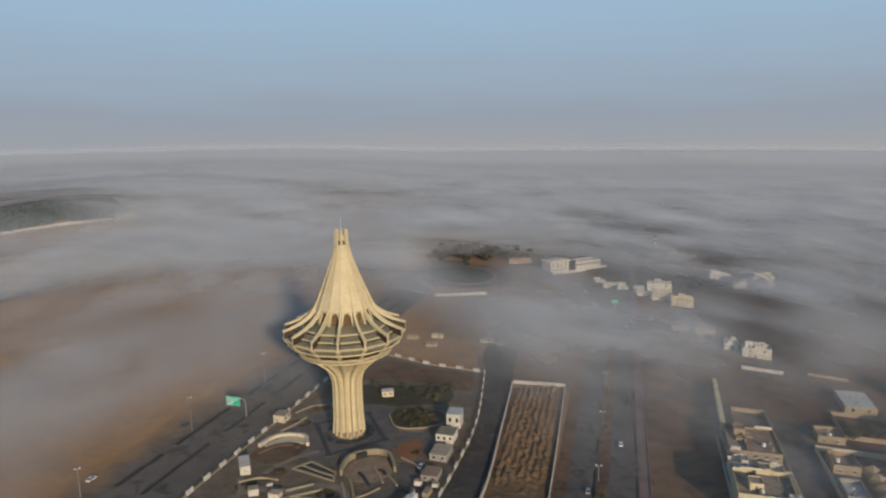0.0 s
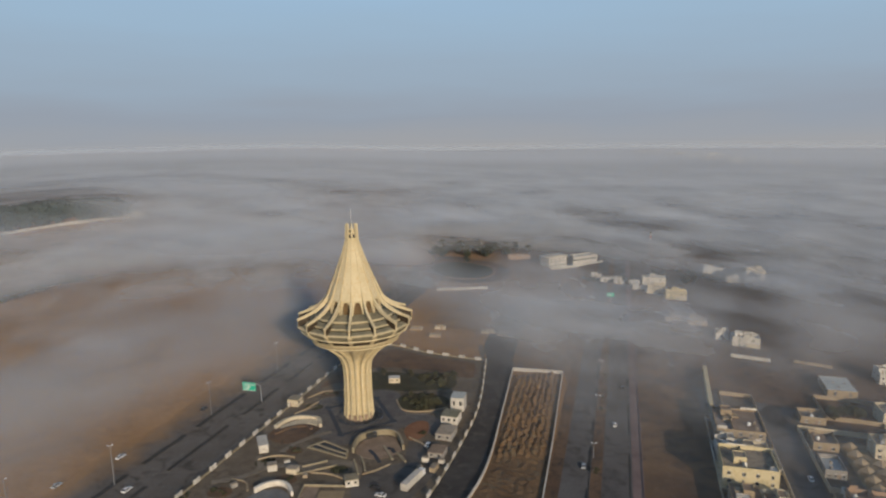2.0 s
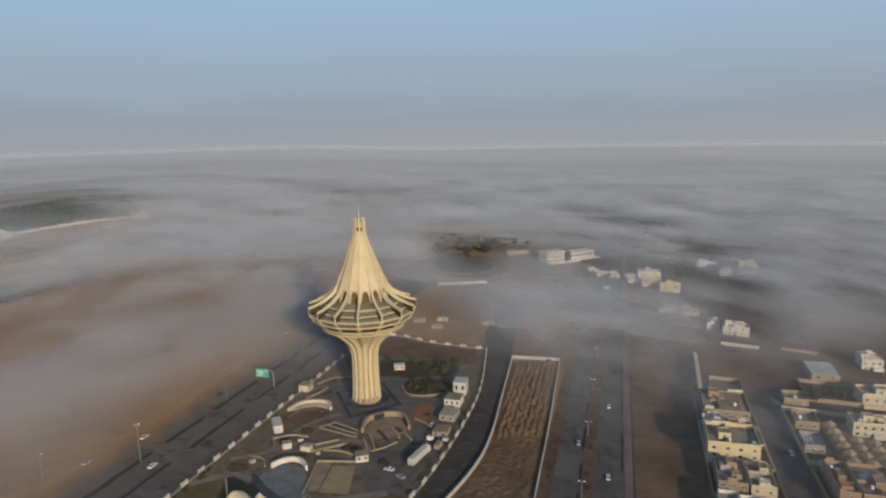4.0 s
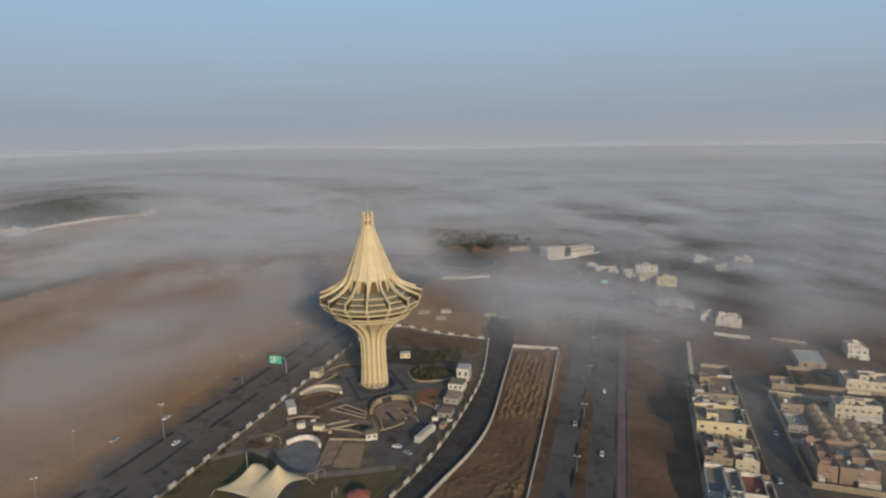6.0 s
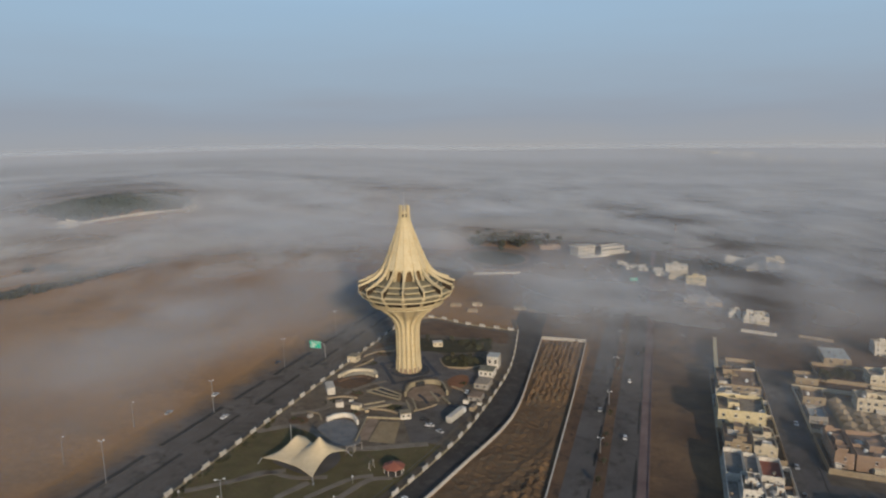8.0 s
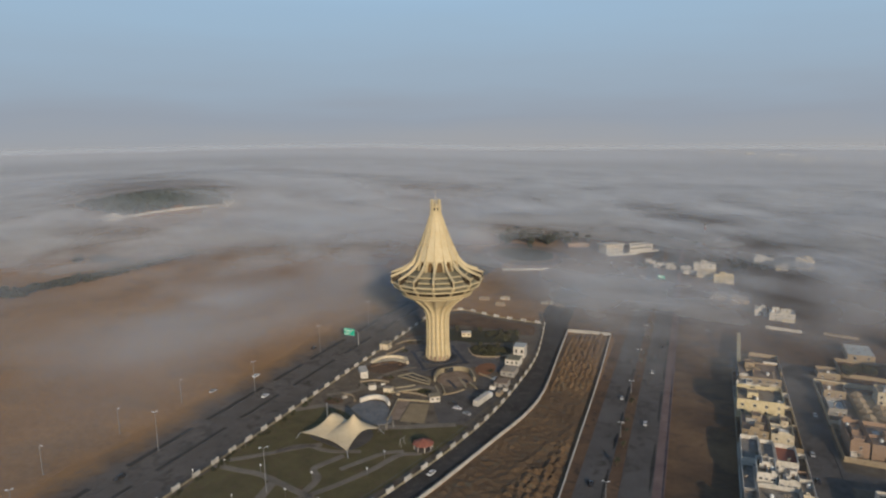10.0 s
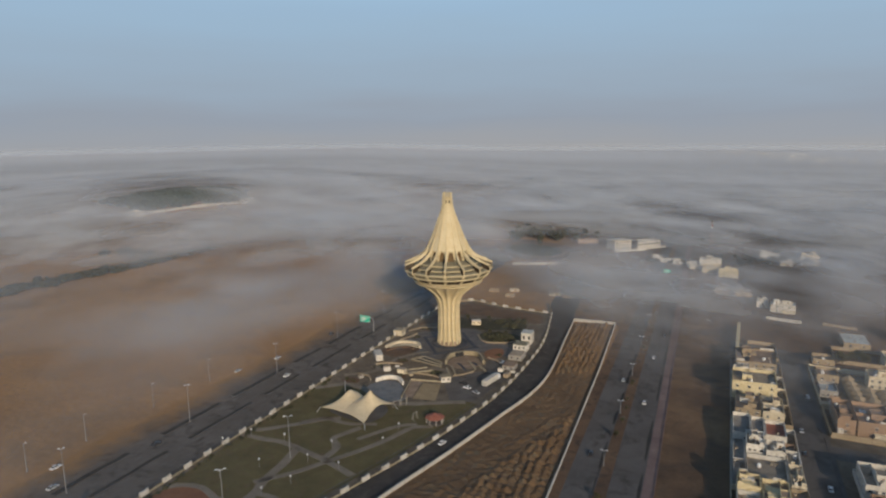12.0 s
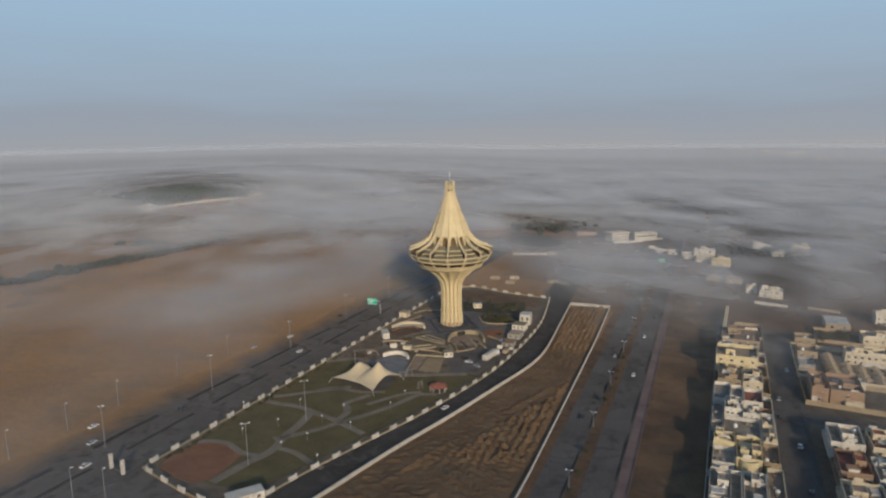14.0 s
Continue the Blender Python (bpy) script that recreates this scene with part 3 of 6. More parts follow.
# dark marks left by water along the avenue
g = Geo()
rnd = random.Random(8)
for u in (78.4, 97.2):
    y = -300
    while y < 60:
        span = rnd.uniform(10, 45)
        w = rnd.uniform(0.4, 1.0)
        slab(g, [av(u + w * b * (1 + 0.3 * math.sin(5 * a + y)), y + span * (0.5 + 0.5 * a)) for a, b in ring(0, 0, 1.0, 18)], 0.07, 0.09)
        y += span + rnd.uniform(5, 30)
solid("gutter", g, WETSHADE, "dark damp gutters along the carriageway edges", "gutter", kind="stuff")

# house rows frame: e metres along, f metres to the right
R0, RD = (96.3, -218.7), (0.385, 0.923)
ROW_TURN = -22.6
def row(e, f):
    return (R0[0] + RD[0] * e + RD[1] * f, R0[1] + RD[1] * e - RD[0] * f)


g = Geo()
slab(g, [row(-90, -2), row(262, -2), row(262, 128), row(-90, 128)], -0.3, 0.05)
solid("town_ground", g, GRAVEL, "packed pale brown earth between the houses", "ground", kind="structure")
g = Geo()
slab(g, closed([row(60, 110), row(60, 240), row(160, 290), row(300, 275), row(400, 220), row(430, 120), row(380, 20), row(350, -10), row(258, -10), row(230, 60)]), -0.3, 0.03)
solid("dark_ground", g, EARTH, "dark damp earth round the edge of the town", "ground", kind="structure")
g = Geo()
slab(g, [row(262, -4), row(350, -4), row(352, 60), row(340, 140), row(262, 140)], -0.3, 0.045)
solid("paved_lot", g, ASPHALT, "worn grey paved lots beyond the houses", "ground", kind="structure")
g = Geo()
strip(g, [row(e, 33.4) for e in range(-90, 340, 20)], 6.0, 6.0, -0.3, 0.1)
strip(g, [row(100, 39), row(100.2, 80), row(100, 120), row(101, 180)], 7, 7, -0.3, 0.1)
strip(g, [row(224, 28), row(250, 42), row(255, 110)], 9, 9, -0.3, 0.1)
solid("street", g, ASPHALT, "grey asphalt residential street between house rows", "road", kind="structure")
for f in (26.9, 40.2):
    g = Geo()
    strip(g, [row(e, f) for e in range(-90, 260, 20)], 0.9, 0.9, -0.2, 0.24)
    solid("street_pavement", g, PAVING, "narrow dusty footway along the street", "pavement", kind="structure")


# ---- walls round the compound and the field ----
def fence(line_pts, name, label, step, first=0.0):
    """A low cream wall with tall white panels at even steps and dark railings between them."""
    line = smooth_line(line_pts, 2.0) if len(line_pts) > 3 else [
        (line_pts[0][0] + (line_pts[-1][0] - line_pts[0][0]) * i / 40, line_pts[0][1] + (line_pts[-1][1] - line_pts[0][1]) * i / 40) for i in range(41)]
    ob = new(name)
    ob.matrix_world = pose(*line[0], gz(*line[0]))
    tagged(ob, label, "fence", "compound fence", "structure")
    back = ob.matrix_world.inverted()

    def put(part_name, geo, material):
        geo.v = [tuple(back @ Vector(p)) for p in geo.v]
        part(part_name, geo, material, ob)

    g = Geo()
    strip(g, line, 0.22, 0.22, -0.4, 0.75)
    put("base_wall", g, CREAMDARK)
    g = Geo()
    strip(g, line, 0.05, 0.05, 1.75, 1.85)
    strip(g, line, 0.03, 0.03, 1.25, 1.3)
    put("railing", g, RAIL)
    run, nxt = 0.0, first
    for (x0, y0), (x1, y1) in zip(line, line[1:]):
        d = math.hypot(x1 - x0, y1 - y0)
        while nxt < run + d:
            t = (nxt - run) / d
            x, y = x0 + (x1 - x0) * t, y0 + (y1 - y0) * t
            a = math.degrees(math.atan2(y1 - y0, x1 - x0))
            g = Geo()
            g.box(x, y, gz(x, y) - 0.3, 3.6, 0.5, 2.1, a)
            g.box(x, y, gz(x, y) + 1.8, 3.9, 0.66, 0.18, a)
            for k in (-1.8, 1.8):
                px, py = x + k * math.cos(radians(a)), y + k * math.sin(radians(a))
                g.box(px, py, gz(px, py) - 0.3, 0.55, 0.7, 2.5, a)
            put("panel", g, WHITEWALL)
            nxt += step
        run += d


FAR_EDGE = [(-13.1, 73.9), (-2.0, 102.0), (20.1, 112.5), (45.4, 94.6), (80.1, 78.0)]
fence([hw(0, 0), hw(0, 302)], "compound_wall_west", "low cream wall with white panels along the highway", 11.6, 6)
fence(FAR_EDGE, "compound_wall_north", "low cream wall with white panels at the compound's back", 11.0, 10)
fence([p for p in SIDE_L[1:-4]], "compound_wall_east", "low cream wall with white panels along the lane", 11.6, 4)
fence([(-122.5, -208.0), (-106.9, -219.6), (-94.1, -228.0), (-72.0, -240.0)], "compound_wall_south", "low cream wall with white panels at the compound's front", 11.0, 5)


def plain_wall(name, line, high, thick, material, label):
    g = Geo()
    strip(g, line, thick / 2, thick / 2, -0.4, high)
    strip(g, line, thick / 2 + 0.08, thick / 2 + 0.08, high, high + 0.14)
    return solid(name, g, material, label, "wall", kind="structure")


FIELD_R = [(123.0, 53.0), (91.6, -37.3), (63.2, -115.4), (39.2, -181.0), (23.5, -222.5), (-8, -300), (-100, -552)]
plain_wall("field_wall_west", smooth_line(SIDE_R[1:], 4), 1.5, 0.4, WHITEWALL, "long white wall between the lane and the ploughed field")
plain_wall("field_wall_east", smooth_line(FIELD_R, 6), 1.3, 0.28, WHITEWALL, "long pale wall between the field and the avenue")
plain_wall("field_wall_north", [(93.5, 60.1), (108, 57), (123.0, 53.0)], 2.0, 0.5, WHITEWALL, "white wall closing the far end of the field")
plain_wall("avenue_wall", [av(103.2, y) for y in range(-700, 130, 20)], 0.45, 0.3, PINKWALK, "low pinkish wall along the vacant ground")


# ---- the ploughed field with its mounds ----
def across(line, y):
    """x of a line of plan points at y."""
    for (x0, y0), (x1, y1) in zip(line, line[1:]):
        if min(y0, y1) <= y <= max(y0, y1) and y0 != y1:
            return x0 + (x1 - x0) * (y - y0) / (y1 - y0)
    return line[-1][0]


def field():
    left = smooth_line(SIDE_R[1:], 4)
    right = smooth_line(FIELD_R, 6)
    g = Geo()
    ys = [52.2 - 0.8 * i for i in range(int(345 / 0.8))]
    n = 84
    for y in ys:
        a, b = across(left, y) + 0.7, across(right, y) - 0.6
        if y > 50:
            b = min(b, 123 - (54 - y) * 0.3)
        for i in range(n + 1):
            x = a + (b - a) * i / n
            edge = min(1.0, (x - a) / 3.0, (b - x) / 5.0)
            u = (x - 0.364 * y)
            v = y + 0.364 * x
            ridge = 0.0
            wob = noise.noise(Vector((x * 0.06, y * 0.06, 0.0)))
            lump = noise.noise(Vector((x * 0.35, y * 0.35, 3.0)))
            # heaps tipped in rows, each a little off its place and of its own size
            bare = noise.noise(Vector((x * 0.02 + 7.3, y * 0.02, 1.5)))
            if y > -52 + 9 * wob:
                k, du, dv = min(1.0, 0.15 + (y + 52 - 9 * wob) / 7), 3.3, 3.0
            elif y > -92:
                k, du, dv = 0.12, 4.0, 4.0
            else:
                inside = (u - 71.8) - 0.43 * (y + 170)
                k, du, dv = max(0.04, min(1.0, inside / 7 + 0.6 * wob, (y + 203) / 9 - bare)), 4.1, 3.2
                ridge = 0.55 * math.exp(-((inside + 3.0) / 2.2) ** 2) * max(0.0, 0.6 + 1.6 * bare)
            h = 0.0
            ci, cj = math.floor(u / du), math.floor(v / dv)
            for a2 in (-1, 0, 1):
                for b2 in (-1, 0, 1):
                    q = (ci + a2) * 12.9898 + (cj + b2) * 78.233
                    r1, r2, r3 = (abs(math.sin(q) * 43758.5453) % 1, abs(math.sin(q + 1.7) * 24634.634) % 1, abs(math.sin(q + 4.1) * 13758.21) % 1)
                    pu, pv = (ci + a2 + 0.5 + 0.45 * (r1 - 0.5)) * du, (cj + b2 + 0.5 + 0.6 * (r2 - 0.5)) * dv
                    d = math.hypot((u - pu) / du, (v - pv) / dv)
                    h = max(h, (0.55 + 0.9 * r3) * max(0.0, 1 - d / 0.72))
            h = 0.12 + 1.55 * k * h + 0.34 * (1 - k) * (lump + wob) + ridge
            h = max(0.0, h + 0.28 * lump) * max(0.0, edge)
            g.v.append((x, y, gz(x, y) + 0.05 + h))
    for j in range(len(ys) - 1):
        for i in range(n):
            k = j * (n + 1) + i
            g.f.append((k, k + n + 1, k + n + 2, k + 1))
    g.s = [0] * len(g.f)
    solid("field_soil", g, PLOUGHED, "brown field of soil mounds and furrows inside white walls", "field", kind="stuff")


field()
g = Geo()
slab(g, [(-75, -290), (-5, -290), (-98, -548), (-245, -548)], -0.3, 0.06)
solid("field_end", g, PLOUGHED, "flat brown soil at the end of the field", "field", kind="structure")


# ---- compound floor ----
COMPOUND = [hw(0, 0), hw(0, 302), *FAR_EDGE[1:], *SIDE_L[1:-4], (-94.1, -228.0)]
def patch(name, poly, high, material, label, category, low=-0.2):
    g = Geo()
    slab(g, poly, low, high)
    return solid(name, g, material, label, category, kind="structure")


patch("compound_ground", [hw(0, 1), hw(0, 302), *FAR_EDGE[1:], *smooth_line(SIDE_L[1:-5], 6)[1:], (-68, -238), (-94.1, -228.0)], 0.06, GRAVEL, "pale brown gravel ground of the tower compound", "ground", -0.3)
patch("lawn_south", [(-73.5, -82), (-57, -77), (-46, -84), (-30, -101), (-8, -99), (9, -96), (17, -99), (4.5, -120), (-17, -153.5), (-40, -184), (-59, -209), (-69, -224), (-80, -222), (-93, -218), (-118, -205), (-104, -166), (-86, -118)], 0.10, LAWN, "dull green park lawn with worn patches", "lawn")
patch("red_soil_bed", closed([(-116.5, -205), (-111, -189), (-104, -185), (-94, -186), (-87.5, -195.0), (-95.0, -216.0), (-106, -215)]), 0.13, REDSOIL, "bed of bare reddish soil in the park", "soil bed")
patch("lawn_north", closed([(5.9, 35.6), (0, 52), (8.4, 62.1), (41.0, 55.7), (56, 48), (52, 34), (37.9, 31.9), (23.7, 31.2)]), 0.11, DARKLAWN, "dark green planted bed behind the tower", "lawn")
patch("lawn_corner", closed([(-22, 40), (-12, 66), (4, 92), (22, 104), (44, 88), (70, 74), (66, 50), (44, 62), (10, 70), (-8, 50)]), 0.09, EARTH, "bare brown ground at the compound's back", "ground")
patch("plaza", closed([(-34, -4), (-21, 22), (-10, 25), (8.5, 34.0), (21, 30), (23.5, 12), (24, 3), (36, -1), (44, -14), (37, -24), (23, -15), (16, -21), (-3, -31), (-14, -30), (-19, -22)]), 0.12, PLAZA, "grey paved plaza round the tower's foot", "plaza")
patch("parking", [(24, -30), (44, -38), (34, -62), (20, -82), (12, -95), (0, -95), (-3, -72), (4, -58), (20, -50)], 0.12, ASPHALT, "grey asphalt car park inside the compound", "car park")
patch("sand_bed", closed([(22.0, -20.0), (24.5, -13), (30, -8.5), (34.5, -10), (34, -20), (29, -28), (24.0, -29.0)]), 0.2, REDSOIL, "bed of orange soil beside the plaza", "soil bed")
patch("dark_court", [(-25, -92), (-21.5, -68.3), (-15.2, -68.6), (-19.8, -91)], 0.14, ROOFBROWN, "dark brown play court", "court")
patch("sand_court", [(-19.4, -93), (-14.9, -71.6), (-4.9, -72.6), (-7.5, -95.3)], 0.15, SANDCOURT, "sand-coloured rectangular play court", "court")
patch("stage_floor", closed([(-45, -79), (-40.0, -71.2), (-32, -69), (-26.5, -76), (-23.5, -95), (-33.4, -97), (-42, -90)]), 0.16, POOLBLUE, "pale blue-grey round stage floor", "stage")
patch("tent_floor", closed([(-60, -110), (-50, -100), (-36, -100), (-31, -108), (-34, -118), (-41, -124), (-52, -118)]), 0.15, PAVING, "paved floor below the tensile tent", "paving")
patch("planted_bed", closed([(20.8, 18.5), (24, 5.5), (34.5, 3.7), (45, 7.8), (48, 20), (36, 27), (25, 26)]), 0.17, DARKLAWN, "planted bed of dark shrubs by the plaza", "flower bed")
patch("brown_bed", closed([(-43, -22), (-40, -12), (-31, -4), (-20, -7), (-19, -14), (-26, -25), (-35, -29)]), 0.14, EARTH, "brown sunken bed inside a curved white wall", "soil bed")


def path(line, wide, label="pale tan paved park path", material=PARKPATH, high=0.17):
    g = Geo()
    strip(g, smooth_line(line, 2.0), wide / 2, wide / 2, -0.1, high)
    solid("park_path", g, material, label, "path", "park paths", "structure")


for line, wide in (
    ([(-97, -137), (-86, -133), (-75.3, -128.3), (-60, -121), (-53, -119)], 2.4),
    ([(-95, -139), (-84, -143), (-73.9, -146.2), (-60, -156), (-52, -162), (-40, -173)], 2.6),
    ([(-67, -150), (-70, -165), (-74, -178), (-76, -190), (-84, -203), (-92, -217)], 3.0),
    ([(-118, -190), (-107, -184), (-97, -185), (-88, -193), (-79, -196)], 2.2),
    ([(-75, -188), (-66, -192), (-56, -202), (-52, -204)], 2.2),
    ([(-78, -180), (-64, -172), (-52, -162), (-40, -152), (-28, -140), (-18, -128), (-8, -126)], 2.2),
    ([(-54, -160), (-50, -149), (-53, -141), (-47, -134), (-42, -129)], 2.4),
    ([(-42, -141), (-33, -133), (-24, -126), (-16, -124)], 2.0),
    ([(-72, -127), (-66, -122), (-59, -120.4), (-49, -125), (-35, -125)], 2.2),
    ([(-73, -82), (-64, -78), (-57, -76), (-46, -82), (-34, -99), (-20, -100), (-6, -98), (8, -96)], 3.2),
    ([(-35, -37), (-27, -27), (-19, -21), (-13, -18)], 1.8),
    ([(-34, -4), (-28, -10), (-33, 2), (-22, 14)], 1.4),
    ([(24, 2), (33, 0), (41, 4), (47, 8)], 1.4),
    ([(-42, -52), (-30, -49), (-22, -53), (-12, -48), (-3, -50), (0, -58), (-3, -68)], 3.0),
    ([(-60, -62), (-48, -58), (-42, -52), (-44, -40)], 2.2),
):
    path(line, wide * 1.3)
# ---- the tower ----
def tower():
    N, A0 = 15, radians(-94.2)
    ob = thing("observation_tower", 0, 0, label="cream ribbed concrete tower with flared fins and pointed crown", category="tower")
    shaft = [(7.2, -1.0), (7.0, 3), (6.7, 10), (6.5, 20), (6.6, 26), (7.2, 29.5), (8.6, 32.5), (11.2, 35.5), (15.2, 38.8), (19.4, 42.0), (20.2, 42.6), (18.0, 42.8)]

    # fluted shaft
    g = Geo()
    M = N * 8
    for r, z in shaft:
        for i in range(M):
            ph = (i % 8) / 8
            dip = 0.24 * math.sin(math.pi * ph) ** 0.7
            q = (r - 0.15) * (1 - dip * min(1.0, 7.0 / r))
            a = A0 + 2 * math.pi * i / M
            g.v.append((q * math.cos(a), q * math.sin(a), z))
    for j in range(len(shaft) - 1):
        for i in range(M):
            a, b = j * M + i, j * M + (i + 1) % M
            g.f.append((a, b, b + M, a + M))
    g.s = [0] * len(g.f)
    part("shaft", g, CREAM, ob)

    def sweep(name, line, wide, deep, label="", material=CREAM):
        """A beam in each radial plane: outer line of (radius, height), widths and depths along it."""
        g = Geo()
        for i, (r, z) in enumerate(line):
            (r0, z0), (r1, z1) = line[max(i - 1, 0)], line[min(i + 1, len(line) - 1)]
            d = math.hypot(r1 - r0, z1 - z0)
            nr, nz = (z1 - z0) / d, -(r1 - r0) / d           # points outwards for a line that runs up
            s = 1 if nr * 1 + nz * 0.6 >= 0 else -1
            w, k = wide[i] / 2, deep[i]
            ir, iz = r - s * nr * k, z - s * nz * k
            g.v += [(r, -w, z), (r, w, z), (ir, w, iz), (ir, -w, iz)]
        for i in range(len(line) - 1):
            for j in range(4):
                a, b = 4 * i + j, 4 * i + (j + 1) % 4
                g.f.append((a, b, b + 4, a + 4))
        e = 4 * (len(line) - 1)
        g.f += [(3, 2, 1, 0), (e, e + 1, e + 2, e + 3)]
        g.s = [0] * len(g.f)
        me = g.mesh(name, material)
        for i in range(N):
            o = part(name, me, None, ob, label)
            o.rotation_euler = (0, 0, A0 + 2 * math.pi * i / N)

    low = [(r + 0.55, z) for r, z in shaft[1:11]]
    low[0] = (7.9, 1.2)
    sweep("rib", low, [0.4, 0.8, 0.85, 0.85, 0.85, 0.9, 1.0, 1.1, 1.2, 1.2], [1.1] * 10)
    top = [(28.8, 55.0), (25.7, 56.1), (22.2, 57.6), (18.8, 59.6), (16.2, 61.9), (14.1, 64.5), (12.5, 67.8), (10.05, 73.5), (7.75, 79.4), (5.6, 85.1), (4.2, 89.3), (3.6, 91.6)]
    sweep("fin", top, [1.25, 1.2, 1.15, 1.1, 1.0, 0.8, 0.62, 0.55, 0.48, 0.42, 0.36, 0.3], [0.9, 1.1, 1.4, 1.7, 1.9, 1.7, 1.5, 1.4, 1.2, 1.0, 0.9, 0.9])

    # crown between the fins
    cone = [(13.0, 63.3), (13.4, 64.1), (11.95, 67.7), (9.6, 73.5), (7.35, 79.5), (5.25, 85.0), (3.95, 89.3), (3.35, 91.6), (3.1, 92.6), (1.3, 92.7), (1.2, 97.3), (0.4, 97.5)]
    g = Geo()
    K = N * 4
    for r, z in cone:
        for i in range(K):
            ph = (i % 4) / 4
            a = A0 + 2 * math.pi * i / K
            q = r * (1 - 0.012 * math.sin(math.pi * ph))
            g.v.append((q * math.cos(a), q * math.sin(a), z))
    for j in range(len(cone) - 1):
        for i in range(K):
            a, b = j * K + i, j * K + (i + 1) % K
            g.f.append((a, b, b + K, a + K))
    g.f.append(tuple(reversed(range(K))))
    g.s = [0] * len(g.f)
    part("crown", g, CREAM, ob)

    def sector(name, r0, z0, r1, z1, thick, share, material, label="", shift=0.0, many=N):
        """A panel between two fins, from (r0, z0) to (r1, z1), filling a share of the gap."""
        half = math.pi / N * share
        g = Geo()
        d = math.hypot(r1 - r0, z1 - z0)
        nr, nz = -(z1 - z0) / d * thick, (r1 - r0) / d * thick
        for a in (-half, half):
            for r, z in ((r0, z0), (r1, z1), (r1 + nr, z1 + nz), (r0 + nr, z0 + nz)):
                g.v.append((r * math.cos(a), r * math.sin(a), z))
        g.f = [(0, 1, 2, 3), (7, 6, 5, 4), (0, 4, 5, 1), (1, 5, 6, 2), (2, 6, 7, 3), (3, 7, 4, 0)]
        g.s = [0] * 6
        me = g.mesh(name, material)
        for i in range(many):
            o = part(name, me, None, ob, label)
            o.rotation_euler = (0, 0, A0 + 2 * math.pi * (i + 0.5) / N + shift)

    # tapering legs of the crown on both sides of each fin, which arch the windows between them
    gap = 2 * math.pi / N
    for s in (-1, 1):
        g = Geo()
        for r, z, a0, a1 in ((13.15, 64.0, 0.04, 0.40), (13.3, 62.6, 0.04, 0.27), (13.6, 60.4, 0.04, 0.17), (14.2, 57.4, 0.03, 0.09)):
            for k in (0.0, 0.55):
                g.v += [((r - k) * math.cos(s * a * gap), (r - k) * math.sin(s * a * gap), z) for a in (a0, a1)]
        for i in range(3):
            o, w = 4 * i, 4 * i + 4
            g.f += [(o, o + 1, w + 1, w), (o + 1, o + 3, w + 3, w + 1), (o + 3, o + 2, w + 2, w + 3), (o + 2, o, w, w + 2)]
        g.f += [(0, 2, 3, 1), (12, 13, 15, 14)]
        g.s = [0] * len(g.f)
        leg = g.mesh("crown_leg", CREAM)
        for i in range(N):
            part("crown_leg", leg, None, ob).rotation_euler = (0, 0, A0 + gap * i)
    g = Geo()
    g.lathe([(11.6, 50.0), (11.6, 63.7), (11.0, 63.8)], N * 2, turn=A0)
    part("drum", g, CREAMDARK, ob)
    sector("upper_window", 11.95, 56.8, 11.95, 63.4, 0.25, 0.8, BROWNGLASS, "bronze-tinted arched window")
    sector("terrace_roof", 13.2, 57.6, 19.2, 55.6, -0.5, 0.99, SCREED, "grey-green sloping roof panel")
    sector("terrace_band", 19.3, 55.7, 20.0, 55.35, -0.55, 1.0, CREAM)
    sector("middle_roof", 20.4, 54.6, 23.6, 53.4, -0.5, 0.99, SCREED, "grey-green sloping roof panel")
    sector("middle_band", 23.7, 53.55, 24.4, 53.2, -0.5, 1.0, CREAM)
    sector("outer_roof", 24.8, 52.4, 27.4, 51.4, -0.5, 0.99, SCREED)
    sector("rim_band", 27.5, 51.5, 28.3, 51.1, -0.55, 1.0, CREAM)
    sector("rim_window", 26.4, 48.7, 27.9, 50.6, 0.4, 0.95, SCREED, "grey-brown glazing below the rim")
    sector("lower_band", 25.7, 47.7, 26.7, 48.4, -0.55, 1.0, CREAM)
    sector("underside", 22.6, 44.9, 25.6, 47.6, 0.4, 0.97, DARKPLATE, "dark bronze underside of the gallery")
    sector("rim_mullion", 22.6, 44.4, 28.4, 50.6, 0.9, 0.17, CREAM, "", math.pi / N)
    g = Geo()
    g.lathe([(18.0, 43.2), (20.6, 43.3), (21.2, 43.9), (22.6, 44.1), (22.7, 44.7), (21.6, 44.9)], N * 2, turn=A0)
    part("lower_ring", g, CREAM, ob)
    g = Geo()
    g.lathe([(20.6, 42.2), (21.7, 42.3), (21.7, 42.8), (20.6, 42.9)], N * 2, turn=A0)
    part("lower_lip", g, CREAM, ob)
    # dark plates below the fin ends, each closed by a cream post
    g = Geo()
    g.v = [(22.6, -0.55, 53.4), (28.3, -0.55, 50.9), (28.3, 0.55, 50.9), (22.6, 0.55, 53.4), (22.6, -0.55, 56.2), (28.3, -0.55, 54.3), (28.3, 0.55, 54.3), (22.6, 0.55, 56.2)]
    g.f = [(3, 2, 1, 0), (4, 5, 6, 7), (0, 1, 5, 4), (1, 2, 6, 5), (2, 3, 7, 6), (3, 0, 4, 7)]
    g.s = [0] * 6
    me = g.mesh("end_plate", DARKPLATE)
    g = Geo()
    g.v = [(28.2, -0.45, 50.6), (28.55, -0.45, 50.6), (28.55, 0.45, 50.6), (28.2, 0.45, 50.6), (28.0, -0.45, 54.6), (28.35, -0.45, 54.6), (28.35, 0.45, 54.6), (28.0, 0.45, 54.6)]
